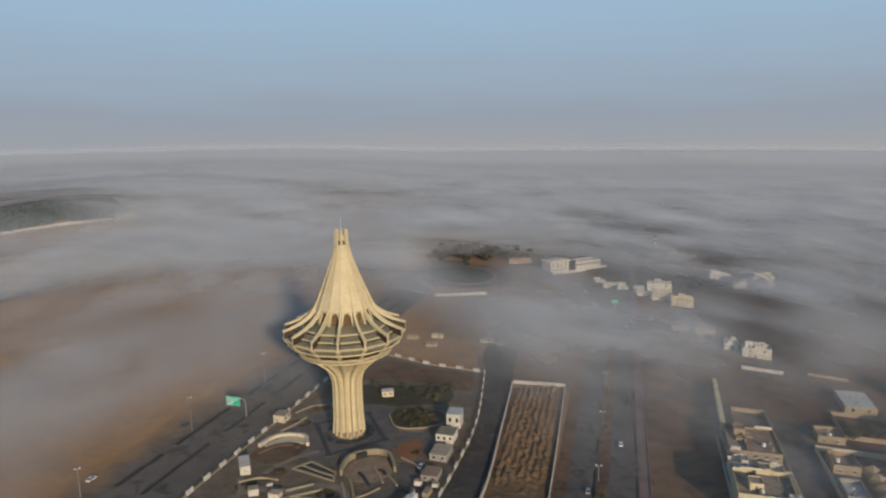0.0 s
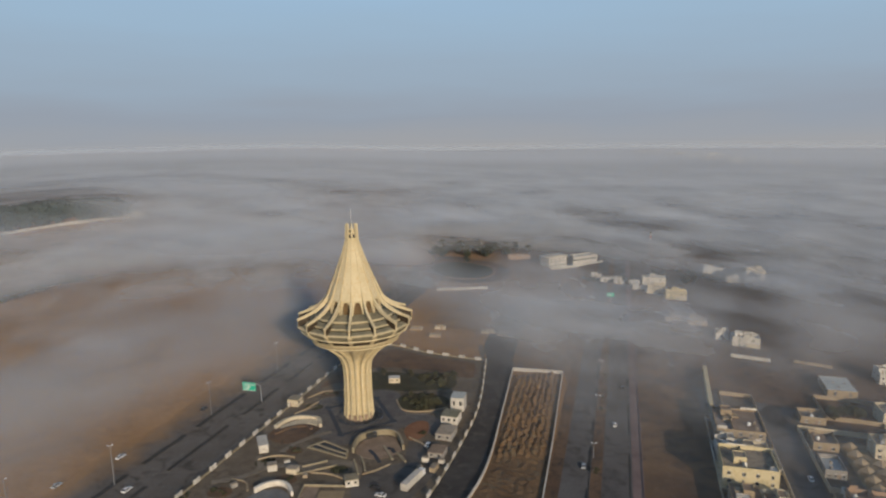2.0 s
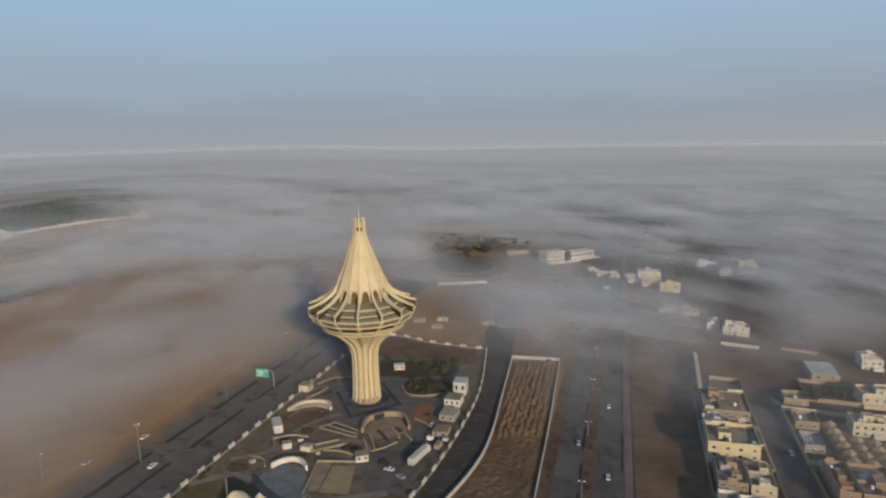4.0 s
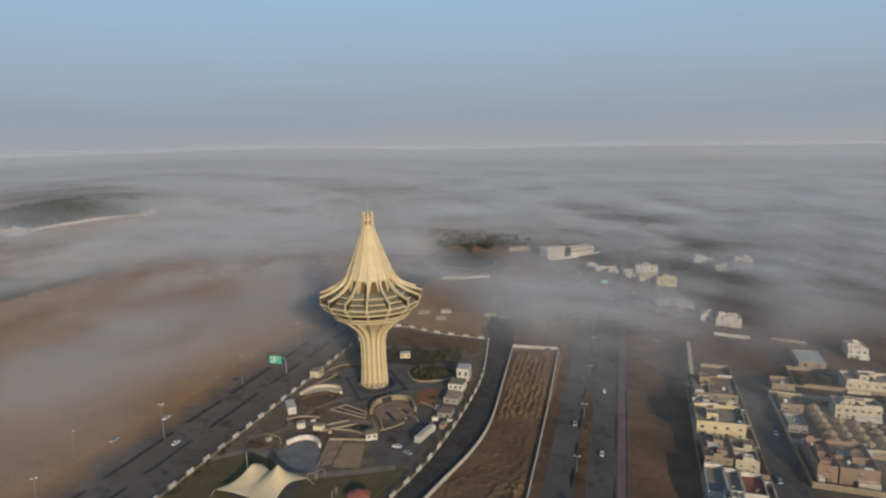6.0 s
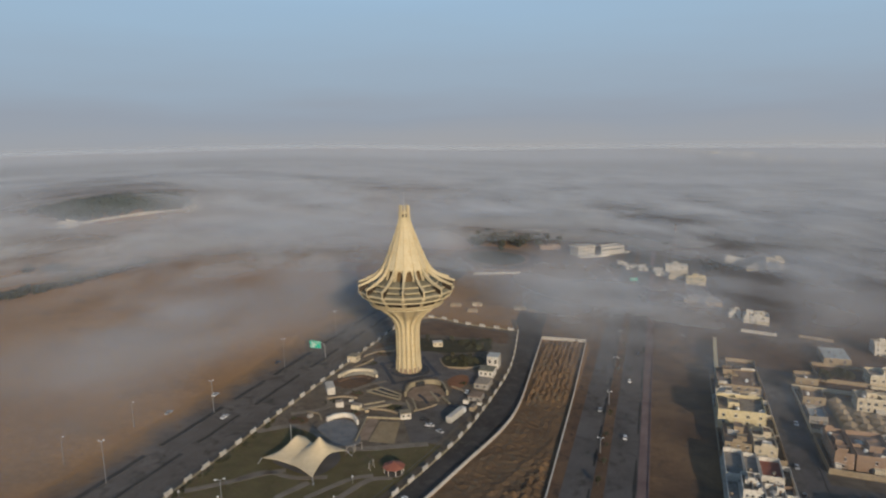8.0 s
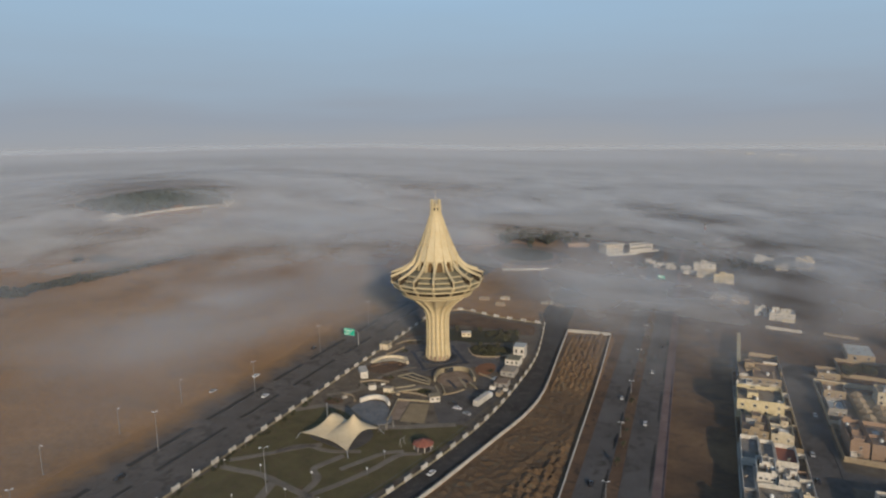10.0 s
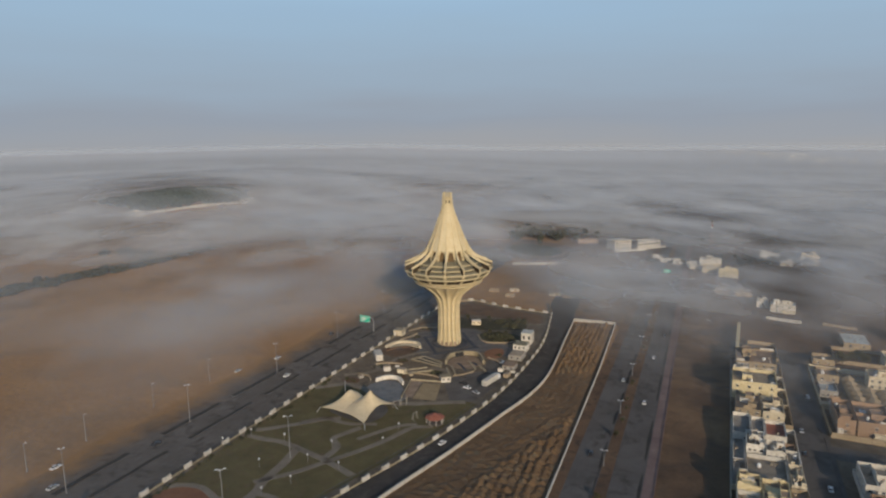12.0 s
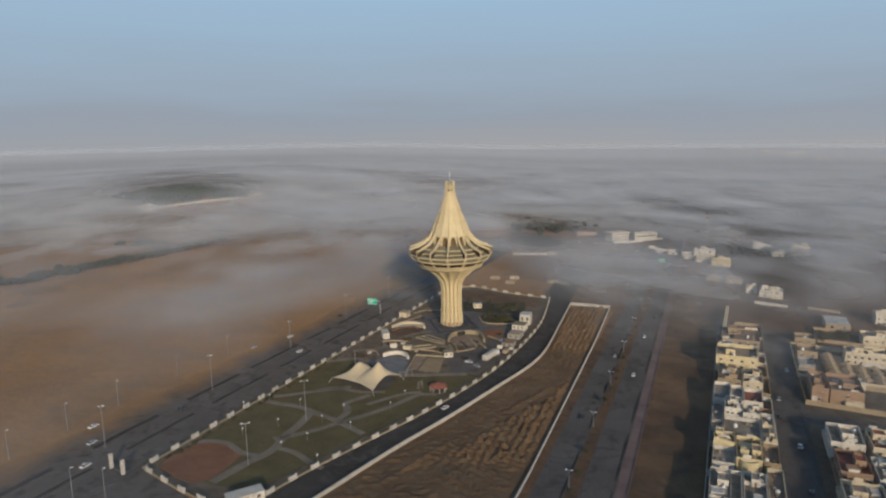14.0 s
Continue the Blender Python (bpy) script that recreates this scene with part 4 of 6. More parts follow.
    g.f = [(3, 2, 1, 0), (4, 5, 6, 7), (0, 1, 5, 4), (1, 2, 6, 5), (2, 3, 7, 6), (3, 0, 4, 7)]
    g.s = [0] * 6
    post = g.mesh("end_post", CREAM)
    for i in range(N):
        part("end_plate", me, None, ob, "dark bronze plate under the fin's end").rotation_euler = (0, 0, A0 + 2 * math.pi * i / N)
        part("end_post", post, None, ob).rotation_euler = (0, 0, A0 + 2 * math.pi * i / N)
    # free-standing posts of the tip, with dark slots between their feet
    g = Geo()
    for r, z, w in ((3.45, 90.8, 0.5), (3.3, 95.0, 0.48), (3.05, 99.4, 0.42), (2.8, 100.0, 0.3)):
        g.v += [(r, -w, z), (r, w, z), (r - 0.95, w, z), (r - 0.95, -w, z)]
    for k in range(3):
        for j in range(4):
            a, b = 4 * k + j, 4 * k + (j + 1) % 4
            g.f.append((a, b, b + 4, a + 4))
    g.f += [(3, 2, 1, 0), (12, 13, 14, 15)]
    g.s = [0] * len(g.f)
    me = g.mesh("tip_post", CREAM)
    g = Geo()
    g.box(2.35, 0, 93.2, 0.3, 1.1, 1.9)
    slot = g.mesh("slot", GLASS)
    g = Geo()
    g.box(2.3, 0, 95.1, 0.5, 1.5, 0.7)
    tie = g.mesh("tie_beam", CREAM)
    g = Geo()
    g.box(2.3, 0, 92.4, 0.5, 1.5, 0.8)
    sill = g.mesh("slot_sill", CREAM)
    for i in range(8):
        a = A0 + radians(8) + 2 * math.pi * i / 8
        part("tip_post", me, None, ob).rotation_euler = (0, 0, a)
        part("slot", slot, None, ob, "dark slot in the crown's tip").rotation_euler = (0, 0, a + math.pi / 8)
        part("tie_beam", tie, None, ob).rotation_euler = (0, 0, a + math.pi / 8)
        part("slot_sill", sill, None, ob).rotation_euler = (0, 0, a + math.pi / 8)
    g = Geo()
    g.tube([(0, 0, 97), (0, 0, 101), (0, 0, 107)], [0.22, 0.16, 0.06], 6)
    part("antenna", g, STEEL, ob)
    g = Geo()
    g.lathe([(12.4, -0.4), (12.4, 0.5), (12.0, 0.55), (9.6, 0.5), (9.4, -0.2)], 45)
    part("plinth", g, INLAY, ob, "dark round plinth at the tower's foot")
    for i in range(N):
        a = A0 + 2 * math.pi * (i + 0.5) / N
        g = Geo()
        g.box(10.9 * math.cos(a), 10.9 * math.sin(a), 0.5, 1.5, 1.5, 0.5, math.degrees(a), taper=0.8)
        part("planter", g, INLAY, ob)
    # small doors between the ribs at the foot
    g = Geo()
    g.box(6.9, 0, 0.0, 0.5, 1.5, 3.0)
    me = g.mesh("doorway", ROOFBROWN)
    for i in range(N):
        part("doorway", me, None, ob, "brown doorway between ribs").rotation_euler = (0, 0, A0 + 2 * math.pi * (i + 0.5) / N)


tower()

# dark inlay round the tower: a square band with round ends
INL = [(-16.3, 10.3), (-8.5, -21.8), (17.1, -8.2), (9.1, 22.1)]
g = Geo()
for a, b in zip(INL, INL[1:] + INL[:1]):
    p, q = (a[0] + (b[0] - a[0]) * 0.02, a[1] + (b[1] - a[1]) * 0.02), (b[0] + (a[0] - b[0]) * 0.02, b[1] + (a[1] - b[1]) * 0.02)
    strip(g, [p, q], 1.05, 1.05, 0.1, 0.3)
for x, y in INL:
    slab(g, ring(x, y, 2.0, 16), 0.1, 0.42)
solid("plaza_band", g, INLAY, "dark paved band with round corner plates on the plaza", "paving", kind="structure")


# ---- small builders ----
def curved_wall(name, line, high, thick, material, label, smooth_it=True):
    g = Geo()
    pts = smooth_line(line, 1.5) if smooth_it else line
    strip(g, pts, thick / 2, thick / 2, -0.3, high)
    strip(g, pts, thick / 2 + 0.1, thick / 2 + 0.1, high, high + 0.15)
    return solid(name, g, material, label, "wall", kind="structure")


def lamp_mast(x, y, high, rot=0.0, arms=2, group="highway lamps", reach=1.0):
    ob = thing("street_lamp", x, y, rot, "tall galvanised street lamp with %s" % ("two short arms" if arms == 2 else "one arm"), "street lamp", group)
    g = Geo()
    g.lathe([(0.32, -0.3), (0.32, 0.4), (0.2, 0.45), (0.11, high)], 8)
    part("pole", g, POLE, ob, smooth=True)
    for s in (-1, 1)[:arms] if arms == 2 else (1,):
        g = Geo()
        g.tube([(0, 0, high - 0.2), (s * 0.9 * reach, 0, high + 0.35), (s * 2.0 * reach, 0, high + 0.45)], 0.08, 6)
        part("arm", g, STEEL, ob)
        g = Geo()
        g.box(s * 2.4 * reach, 0, high + 0.36, 0.4 + 0.9 * reach, 0.5, 0.22)
        part("lamp_head", g, WHITEMARK, ob)
    return ob


def car(x, y, heading, paint, label, group="cars"):
    """heading: degrees from +y towards -x."""
    ob = thing("car", x, y, heading, label, "car", group, lift=0.1)
    prof = [(-2.3, 0.35), (-2.35, 0.75), (-2.2, 0.98), (-1.25, 1.05), (1.0, 1.02), (2.05, 0.85), (2.3, 0.6), (2.28, 0.35)]
    g = Geo()
    n = len(prof)
    for w in (-0.9, 0.9):
        g.v += [(w, py, pz) for py, pz in prof]
    g.f = [tuple(range(n)), tuple(reversed(range(n, 2 * n)))] + [(i, (i + 1) % n, n + (i + 1) % n, n + i) for i in range(n)]
    g.s = [0] * len(g.f)
    body = part("body", g, PAINTS[paint], ob)
    g = Geo()
    lo, hi = [(-0.84, -1.9, 1.02), (0.84, -1.9, 1.02), (0.84, 0.95, 1.0), (-0.84, 0.95, 1.0)], [(-0.68, -1.35, 1.5), (0.68, -1.35, 1.5), (0.68, 0.2, 1.5), (-0.68, 0.2, 1.5)]
    g.add(lo + hi, [(3, 2, 1, 0), (4, 5, 6, 7), (0, 1, 5, 4), (1, 2, 6, 5), (2, 3, 7, 6), (3, 0, 4, 7)])
    part("window", g, GLASS, ob, "dark glazing")
    g = Geo()
    g.box(0, -0.58, 1.49, 1.38, 1.58, 0.06, taper=0.92)
    part("roof", g, PAINTS[paint], ob)
    for sx in (-0.85, 0.85):
        for sy in (-1.4, 1.4):
            g = Geo()
            g.tube([(sx - 0.11, sy, 0.33), (sx + 0.11, sy, 0.33)], 0.33, 10)
            part("wheel", g, RUBBER, ob)
    return ob


def tree_meshes(seed, tall, wide, leaf, clumps=42):
    """Trunk with limbs, and a crown of small leaf clumps with gaps."""
    rnd = random.Random(seed)
    t = Geo()
    t.tube([(0, 0, -0.3), (rnd.uniform(-0.1, 0.1), 0, tall * 0.25), (rnd.uniform(-0.2, 0.2), rnd.uniform(-0.2, 0.2), tall * 0.5)], [0.05 * wide + 0.06, 0.04 * wide + 0.05, 0.03 * wide], 7)
    for i in range(5):
        a = 2 * math.pi * i / 5 + rnd.uniform(-0.4, 0.4)
        t.tube([(0, 0, tall * 0.38), (0.2 * wide * math.cos(a), 0.2 * wide * math.sin(a), tall * 0.6), (0.34 * wide * math.cos(a), 0.34 * wide * math.sin(a), tall * 0.78)], [0.03 * wide, 0.02 * wide, 0.01 * wide], 5)
    c = Geo()
    for i in range(clumps):
        a, u, k = rnd.uniform(0, 6.28), rnd.uniform(-1, 1), rnd.uniform(0.35, 1.0)
        s = math.sqrt(1 - u * u)
        p = Vector((k * s * math.cos(a) * wide / 2, k * s * math.sin(a) * wide / 2, tall * 0.66 + k * u * tall * 0.34))
        size = rnd.uniform(0.10, 0.2) * wide
        for j in range(5):
            d = Vector((rnd.uniform(-1, 1), rnd.uniform(-1, 1), rnd.uniform(-0.6, 0.9))).normalized()
            e = d.cross(Vector((rnd.uniform(-1, 1), rnd.uniform(-1, 1), rnd.uniform(-1, 1)))).normalized()
            q = p + d * size * 0.5
            f = d.cross(e)
            c.add([q - e * size * 0.5, q + f * size * 0.45, q + e * size * 0.5, q - f * size * 0.45 + d * size * 0.2], [(0, 1, 2, 3)])
    return t.mesh("trunk", BARK), c.mesh("crown", leaf)


TREES = [tree_meshes(11 + i, 5.0, 4.2, LEAF) for i in range(3)]
DRYTREES = [tree_meshes(31 + i, 4.2, 4.4, DUSTLEAF) for i in range(3)]


def tree(x, y, size=1.0, kinds=TREES, label="small dusty green street tree", group="trees", rnd=random.Random(5)):
    t, c = rnd.choice(kinds)
    ob = thing("tree", x, y, rnd.uniform(0, 360), label, "tree", group)
    ob.scale = (size, size, size * rnd.uniform(0.85, 1.15))
    part("trunk", t, None, ob)
    part("crown", c, None, ob)
    return ob


def shrub_mesh(seed, leaf):
    rnd = random.Random(seed)
    c = Geo()
    for i in range(26):
        a, k = rnd.uniform(0, 6.28), rnd.uniform(0, 1)
        p = Vector((k * math.cos(a), k * math.sin(a), rnd.uniform(0.0, 1.0) * (1.1 - 0.6 * k)))
        for j in range(4):
            d = Vector((rnd.uniform(-1, 1), rnd.uniform(-1, 1), rnd.uniform(-0.2, 1))).normalized()
            e = d.cross(Vector((rnd.uniform(-1, 1), rnd.uniform(-1, 1), rnd.uniform(-1, 1)))).normalized()
            f = d.cross(e)
            z = rnd.uniform(0.22, 0.42)
            q = p + d * 0.25
            c.add([q - e * z, q + f * z, q + e * z, q - f * z], [(0, 1, 2, 3)])
    return c.mesh("shrub", leaf)


SHRUBS = [shrub_mesh(50 + i, LEAF) for i in range(3)]


def shrub(x, y, size, rnd=random.Random(6), label="low dusty green shrub", group="shrubs"):
    ob = new("shrub", rnd.choice(SHRUBS))
    ob.matrix_world = pose(x, y, gz(x, y) + 0.1, 0, 0, rnd.uniform(0, 360)) @ Matrix.Diagonal((size, size, size * 0.8, 1))
    return tagged(ob, label, "shrub", group)


# ---- things in the compound ----
def tent():
    ob = thing("tensile_tent", -46, -111, 0, "cream tensile membrane tent with two peaks on steel masts", "tent")
    cx, cy, cz = -46, -111, gz(-46, -111)
    A, F, R, B = (-64.0, -113.0), (-40.4, -129.5), (-28.0, -107.5), (-47.5, -99.0)
    peaks = [(-53.0, -102.5, 13.0), (-39.4, -110.5, 11.2)]
    g = Geo()
    n = 30
    for j in range(n + 1):
        for i in range(n + 1):
            u, v = i / n, j / n
            # scalloped edges: pull the sides in between the corners
            du = 0.20 * math.sin(math.pi * v) * (1 - 2 * u) * (1 - 0.6 * math.sin(math.pi * u))
            dv = 0.20 * math.sin(math.pi * u) * (1 - 2 * v) * (1 - 0.6 * math.sin(math.pi * v))
            uu, vv = u + du * 0.55, v + dv * 0.55
            x = (1 - uu) * (1 - vv) * A[0] + uu * (1 - vv) * F[0] + uu * vv * R[0] + (1 - uu) * vv * B[0]
            y = (1 - uu) * (1 - vv) * A[1] + uu * (1 - vv) * F[1] + uu * vv * R[1] + (1 - uu) * vv * B[1]
            edge = 16 * u * (1 - u) * v * (1 - v)
            h = 2.6 + 0.6 * edge
            for px, py, pz in peaks:
                d = math.hypot(x - px, y - py)
                h = max(h, 2.2 + (pz - 2.2) * math.exp(-d / 5.6) + 0.5 * edge)
            g.v.append((x - cx, y - cy, gz(x, y) + h - cz))
    for j in range(n):
        for i in range(n):
            a = j * (n + 1) + i
            g.f.append((a, a + 1, a + n + 2, a + n + 1))
    top = len(g.v)
    g.v += [(x, y, z - 0.08) for x, y, z in g.v]
    g.f += [tuple(k + top for k in reversed(f)) for f in g.f]
    rim = [i for i in range(n + 1)] + [j * (n + 1) + n for j in range(1, n + 1)] + [n * (n + 1) + i for i in range(n - 1, -1, -1)] + [j * (n + 1) for j in range(n - 1, 0, -1)]
    g.f += [(a, b, b + top, a + top) for a, b in zip(rim, rim[1:] + rim[:1])]
    g.s = [0] * len(g.f)
    part("membrane", g, MEMBRANE, ob, smooth=True)
    for px, py, pz in peaks:
        g = Geo()
        g.lathe([(0.22, gz(px, py) - cz - 0.3), (0.2, gz(px, py) - cz + pz)], 8, px - cx, py - cy)
        part("mast", g, STEEL, ob)
    for x, y in (A, F, R):
        ox, oy = (x - cx) * 1.06, (y - cy) * 1.06
        g = Geo()
        g.tube([(ox * 1.05, oy * 1.05, gz(x, y) - cz - 0.2), (x - cx, y - cy, gz(x, y) - cz + 2.75)], 0.16, 6)
        part("edge_post", g, STEEL, ob)


tent()


def gazebo(x, y, r, label):
    ob = thing("gazebo", x, y, 10, label, "gazebo")
    g = Geo()
    g.lathe([(r + 0.5, 3.0), (r + 0.5, 3.15), (r * 0.55, 4.0), (0.3, 4.7), (0.1, 5.2)], 8)
    part("roof", g, REDROOF, ob)
    g = Geo()
    g.lathe([(r, -0.2), (r, 0.3), (r - 0.3, 0.32)], 8)
    part("floor", g, PAVING, ob)
    for i in range(8):
        a = 2 * math.pi * i / 8
        g = Geo()
        g.box(r * 0.92 * math.cos(a), r * 0.92 * math.sin(a), 0.25, 0.28, 0.28, 2.8)
        part("post", g, WHITEWALL, ob)


gazebo(-7.3, -121.6, 4.4, "octagonal park gazebo with a red-brown roof")


def cabin(x, y, rot, w, d, h, label, wall=WHITEWALL, roof=ROOFGREY, windows=2, category="cabin", name="cabin"):
    ob = thing(name, x, y, rot, label, category)
    g = Geo()
    g.box(0, 0, -0.4, w, d, h + 0.4)
    part("wall", g, wall, ob)
    g = Geo()
    g.box(0, 0, h, w + 0.3, d + 0.3, 0.25, taper=0.99)
    part("roof", g, roof, ob)
    for i in range(windows):
        g = Geo()
        g.box(-w / 2 + w * (i + 0.5) / windows, -d / 2 - 0.03, h * 0.45, min(1.2, w / windows * 0.6), 0.1, h * 0.32)
        part("window", g, GLASS, ob)
    g = Geo()
    g.box(-w / 2 - 0.03, d * 0.2, 0, 0.1, 1.0, 2.1)
    part("door", g, ROOFBROWN, ob)
    return ob


cabin(-43.6, -32.5, 14, 4.2, 10.5, 3.6, "long white flat-roofed cabin by the compound wall", roof=WHITEWALL, windows=0)
cabin(-34.0, 16.5, 69, 6.5, 6.0, 3.6, "tan gatehouse beside the highway wall", wall=WALLS["cream"], roof=CREAMDARK)
cabin(52.5, 6.5, -18, 7.0, 8.5, 7.2, "two-storey white guard house by the east wall", roof=ROOFPALE)
cabin(46.6, -9.0, -22, 8.5, 9.0, 4.2, "white service building with a green-grey roof", wall=WALLS["white"], roof=SCREED, windows=3)
cabin(42.2, -25.5, -22, 8.0, 11.0, 3.0, "grey canopy building beside the parking", wall=WALLS["grey"], roof=ROOFGREY)
cabin(36.0, -44.0, -22, 7.0, 8.0, 2.6, "low dark shed by the east wall", wall=WALLS["grey"], roof=ROOFBROWN)
cabin(19.8, 45.6, 0, 6.4, 4.5, 2.9, "small pale cabin on the dark lawn", wall=WALLS["cream"], roof=WHITEWALL)
cabin(-2.4, -67.0, 10, 5.5, 5.0, 3.0, "white play pavilion with an open roof", wall=WALLS["white"], roof=CREAMDARK)
cabin(-75.5, -229.0, 31, 13.0, 5.5, 3.4, "white flat-roofed park building", wall=WALLS["white"], roof=WHITEWALL, windows=3)
cabin(-36.5, -53.0, 12, 4.0, 3.2, 2.8, "small white kiosk in the park", windows=0, name="kiosk", category="kiosk")
cabin(-27.5, -56.0, -20, 4.6, 3.4, 2.4, "small pale kiosk in the park", wall=WALLS["cream"], windows=0, name="kiosk", category="kiosk")


def trailer(x, y, rot, label):
    ob = thing("trailer", x, y, rot, label, "trailer", lift=0.1)
    g = Geo()
    g.box(0, 0, 1.0, 2.9, 13.5, 2.9)
    g.box(0, 0, 3.9, 2.7, 13.3, 0.12)
    part("box_body", g, WHITEWALL, ob)
    g = Geo()
    g.box(0, 8.6, 0.6, 2.5, 2.4, 2.6, taper=0.9)
    part("cab", g, PAINTS["white"], ob)
    for sx in (-1.1, 1.1):
        for sy in (-5.0, -3.7, 4.5, 8.6):
            g = Geo()
            g.tube([(sx - 0.15, sy, 0.5), (sx + 0.15, sy, 0.5)], 0.5, 10)
            part("wheel", g, RUBBER, ob)


trailer(22.6, -70.0, -33, "long white box trailer parked by the east wall")

# curved cream retaining walls of the sunken gardens
curved_wall("garden_wall", [(-40.5, -12.7), (-36.5, -5.5), (-31, -2.0), (-24, -2.6), (-20.0, -5.3), (-18.7, -12.7)], 1.6, 1.4, WALLS["cream"], "thick curved cream wall round a sunken bed")
curved_wall("garden_wall", [(-40, -19), (-34, -13), (-26, -11), (-23, -15)], 0.8, 1.6, EARTH, "low earth bank inside the curved wall")
curved_wall("pit_wall", [(-2.2, -40.5), (-1.2, -33), (1.3, -27.4), (6.5, -23.8), (13.0, -22.3), (17.5, -24.5), (19.6, -29.3), (20.7, -38.9)], 2.7, 1.0, CREAMDARK, "horseshoe-shaped cream retaining wall")
curved_wall("stage_wall", [(-41, -71.5), (-37, -67.5), (-32.0, -66.2), (-28, -69), (-25.7, -75)], 2.2, 0.9, WALLS["white"], "curved white stage wall behind the round floor")
g = Geo()
slab(g, closed([(-1, -40), (0.5, -33), (3, -28), (8, -25), (13, -24), (17, -27), (19, -33), (19.5, -40), (12, -46), (4, -46)]), 0.0, 0.2)
solid("pit_floor", g, ROOFBROWN, "brown floor inside the horseshoe wall", "floor", kind="structure")
# a solid dark box paints the shade of a doorway, without a recess
g = Geo()
g.box(6.2, -25.6, gz(6, -25) + 0.1, 5.2, 1.6, 2.6, 24)
ob = solid("alcove", g, GLASS, "dark doorway alcove in the horseshoe wall", "alcove", kind="structure")
for p, q in (((1.2, -44), (3.3, -57)), ((11.8, -35), (15.2, -48)), ((17.6, -42), (21, -50.5)), ((-23.9, -51.7), (-13.3, -47.2)), ((-26, -58), (-9, -51.5)), ((-1.8, -47), (0.2, -60))):
    g = Geo()
    strip(g, [p, ((p[0] + q[0]) / 2 + 0.2, (p[1] + q[1]) / 2), q], 0.5, 0.4, -0.2, 0.8)
    solid("garden_kerb", g, CREAMDARK, "low cream planter wall in the terraced garden", "planter wall", "garden walls", "structure")
# dark strips laid on the floor paint the shade of openings; nothing is cut
for line, label in (([(5.0, -38), (7.5, -43), (9.6, -50)], "dark stairwell cut into the pit floor"), ([(13.4, -36.5), (15.6, -38), (16.4, -41.5)], "dark opening in the pit floor"), ([(-38.5, -16), (-34.5, -13.8), (-30.4, -12.6)], "dark opening behind the curved wall")):
    g = Geo()
    strip(g, line, 0.9, 0.9, -0.2, 0.3)
    solid("stairwell", g, INLAY, label, "stairwell", kind="structure")
for line in ([(-23.2, -33.6), (-14, -39.4), (-5.3, -45.2)], [(-19.6, -30.8), (-12.2, -36.8), (-4.9, -41.8)], [(-15.6, -28.2), (-10, -33.2), (-4.7, -38.2)], [(-23.2, -33.6), (-19.4, -30.8), (-15.6, -28.2)], [(-5.3, -45.2), (-5, -41.5), (-4.7, -38.2)]):
    g = Geo()
    strip(g, line, 0.45, 0.45, -0.2, 0.7)
    solid("garden_step", g, CREAMDARK, "low cream wall round the long beds", "garden step", "garden steps", "structure")
g = Geo()
slab(g, [(-23, -33.4), (-5.3, -45), (-4.8, -38.4), (-15.6, -28.4)], 0.0, 0.22)
solid("step_bed", g, INLAY, "dark beds between the low cream walls", "flower bed", kind="structure")
g = Geo()
slab(g, closed([(-38.4, -12.6), (-35, -7.4), (-29.3, -3.6), (-23.6, -3.6), (-19.8, -7.6), (-20.6, -11.4), (-24.6, -8.6), (-29, -9.6), (-33.5, -11.8)]), 0.0, 0.55)
solid("garden_ledge", g, WALLS["cream"], "pale uneven ledge along the curved wall", "ledge", kind="structure")
curved_wall("court_wall", [(-25.4, -93), (-21.7, -67.6), (-4.2, -69.6)], 0.9, 0.5, CREAMDARK, "low cream wall round the play courts", False)
curved_wall("bed_wall", [(19.8, 18.5), (23, 5), (34.5, 2.6), (46, 7.0)], 0.6, 0.5, WALLS["tan"], "low tan wall round the planted bed")

# play frames beside the tent
for x, y, rot in ((-27.0, -104.5, 10), (-23.5, -101.5, 25), (-17.0, -118.0, 60)):
    ob = thing("play_frame", x, y, rot, "pale steel play frame in the park", "play frame", "play frames")
    for sx in (-1.6, 1.6):
        g = Geo()
        g.tube([(sx - 0.5, -0.9, -0.2), (sx, 0, 3.4), (sx + 0.5, 0.9, -0.2)], 0.12, 6)
        part("leg", g, KERB, ob)
    g = Geo()
    g.tube([(-2.0, 0, 3.4), (2.0, 0, 3.4)], 0.12, 6)
    part("bar", g, KERB, ob)

rnd = random.Random(21)
for x, y, k in ((-68.2, -159.5, 18.5), (-82.2, -203.0, 17.5)):
    lamp_mast(x, y, k, 15, 2, "park lamp masts", 0.6)
for x, y in ((-52, -150), (-60, -163), (-46, -169), (-74, -145), (-90, -141), (-63, -181), (-72, -190), (-30, -146), (-24, -131), (-79, -168), (-86, -124), (-100, -150), (-55, -200), (-92, -178)):
    ob = thing("garden_lamp", x, y, 0, "short park lamp post with a white globe", "garden lamp", "garden lamps")
    g = Geo()
    g.lathe([(0.09, -0.2), (0.07, 3.4)], 6)
    part("post", g, POLE, ob)
    g = Geo()
    g.lathe([(0.2, 3.3), (0.36, 3.6), (0.3, 3.95), (0.1, 4.05)], 8)
    part("globe", g, WHITEMARK, ob)
for i in range(26):
    a = rnd.uniform(0, 6.28)
    shrub(34 + 11 * math.cos(a) * rnd.random(), 14 + 9 * math.sin(a) * rnd.random(), rnd.uniform(1.0, 2.4))
for i in range(22):
    shrub(rnd.uniform(36, 58), rnd.uniform(38, 56), rnd.uniform(1.2, 2.6))
for i in range(60):
    s = rnd.uniform(5, 150)
    p = hw(-rnd.uniform(1.5, 4.0), s)
    shrub(p[0], p[1], rnd.uniform(0.6, 1.3))
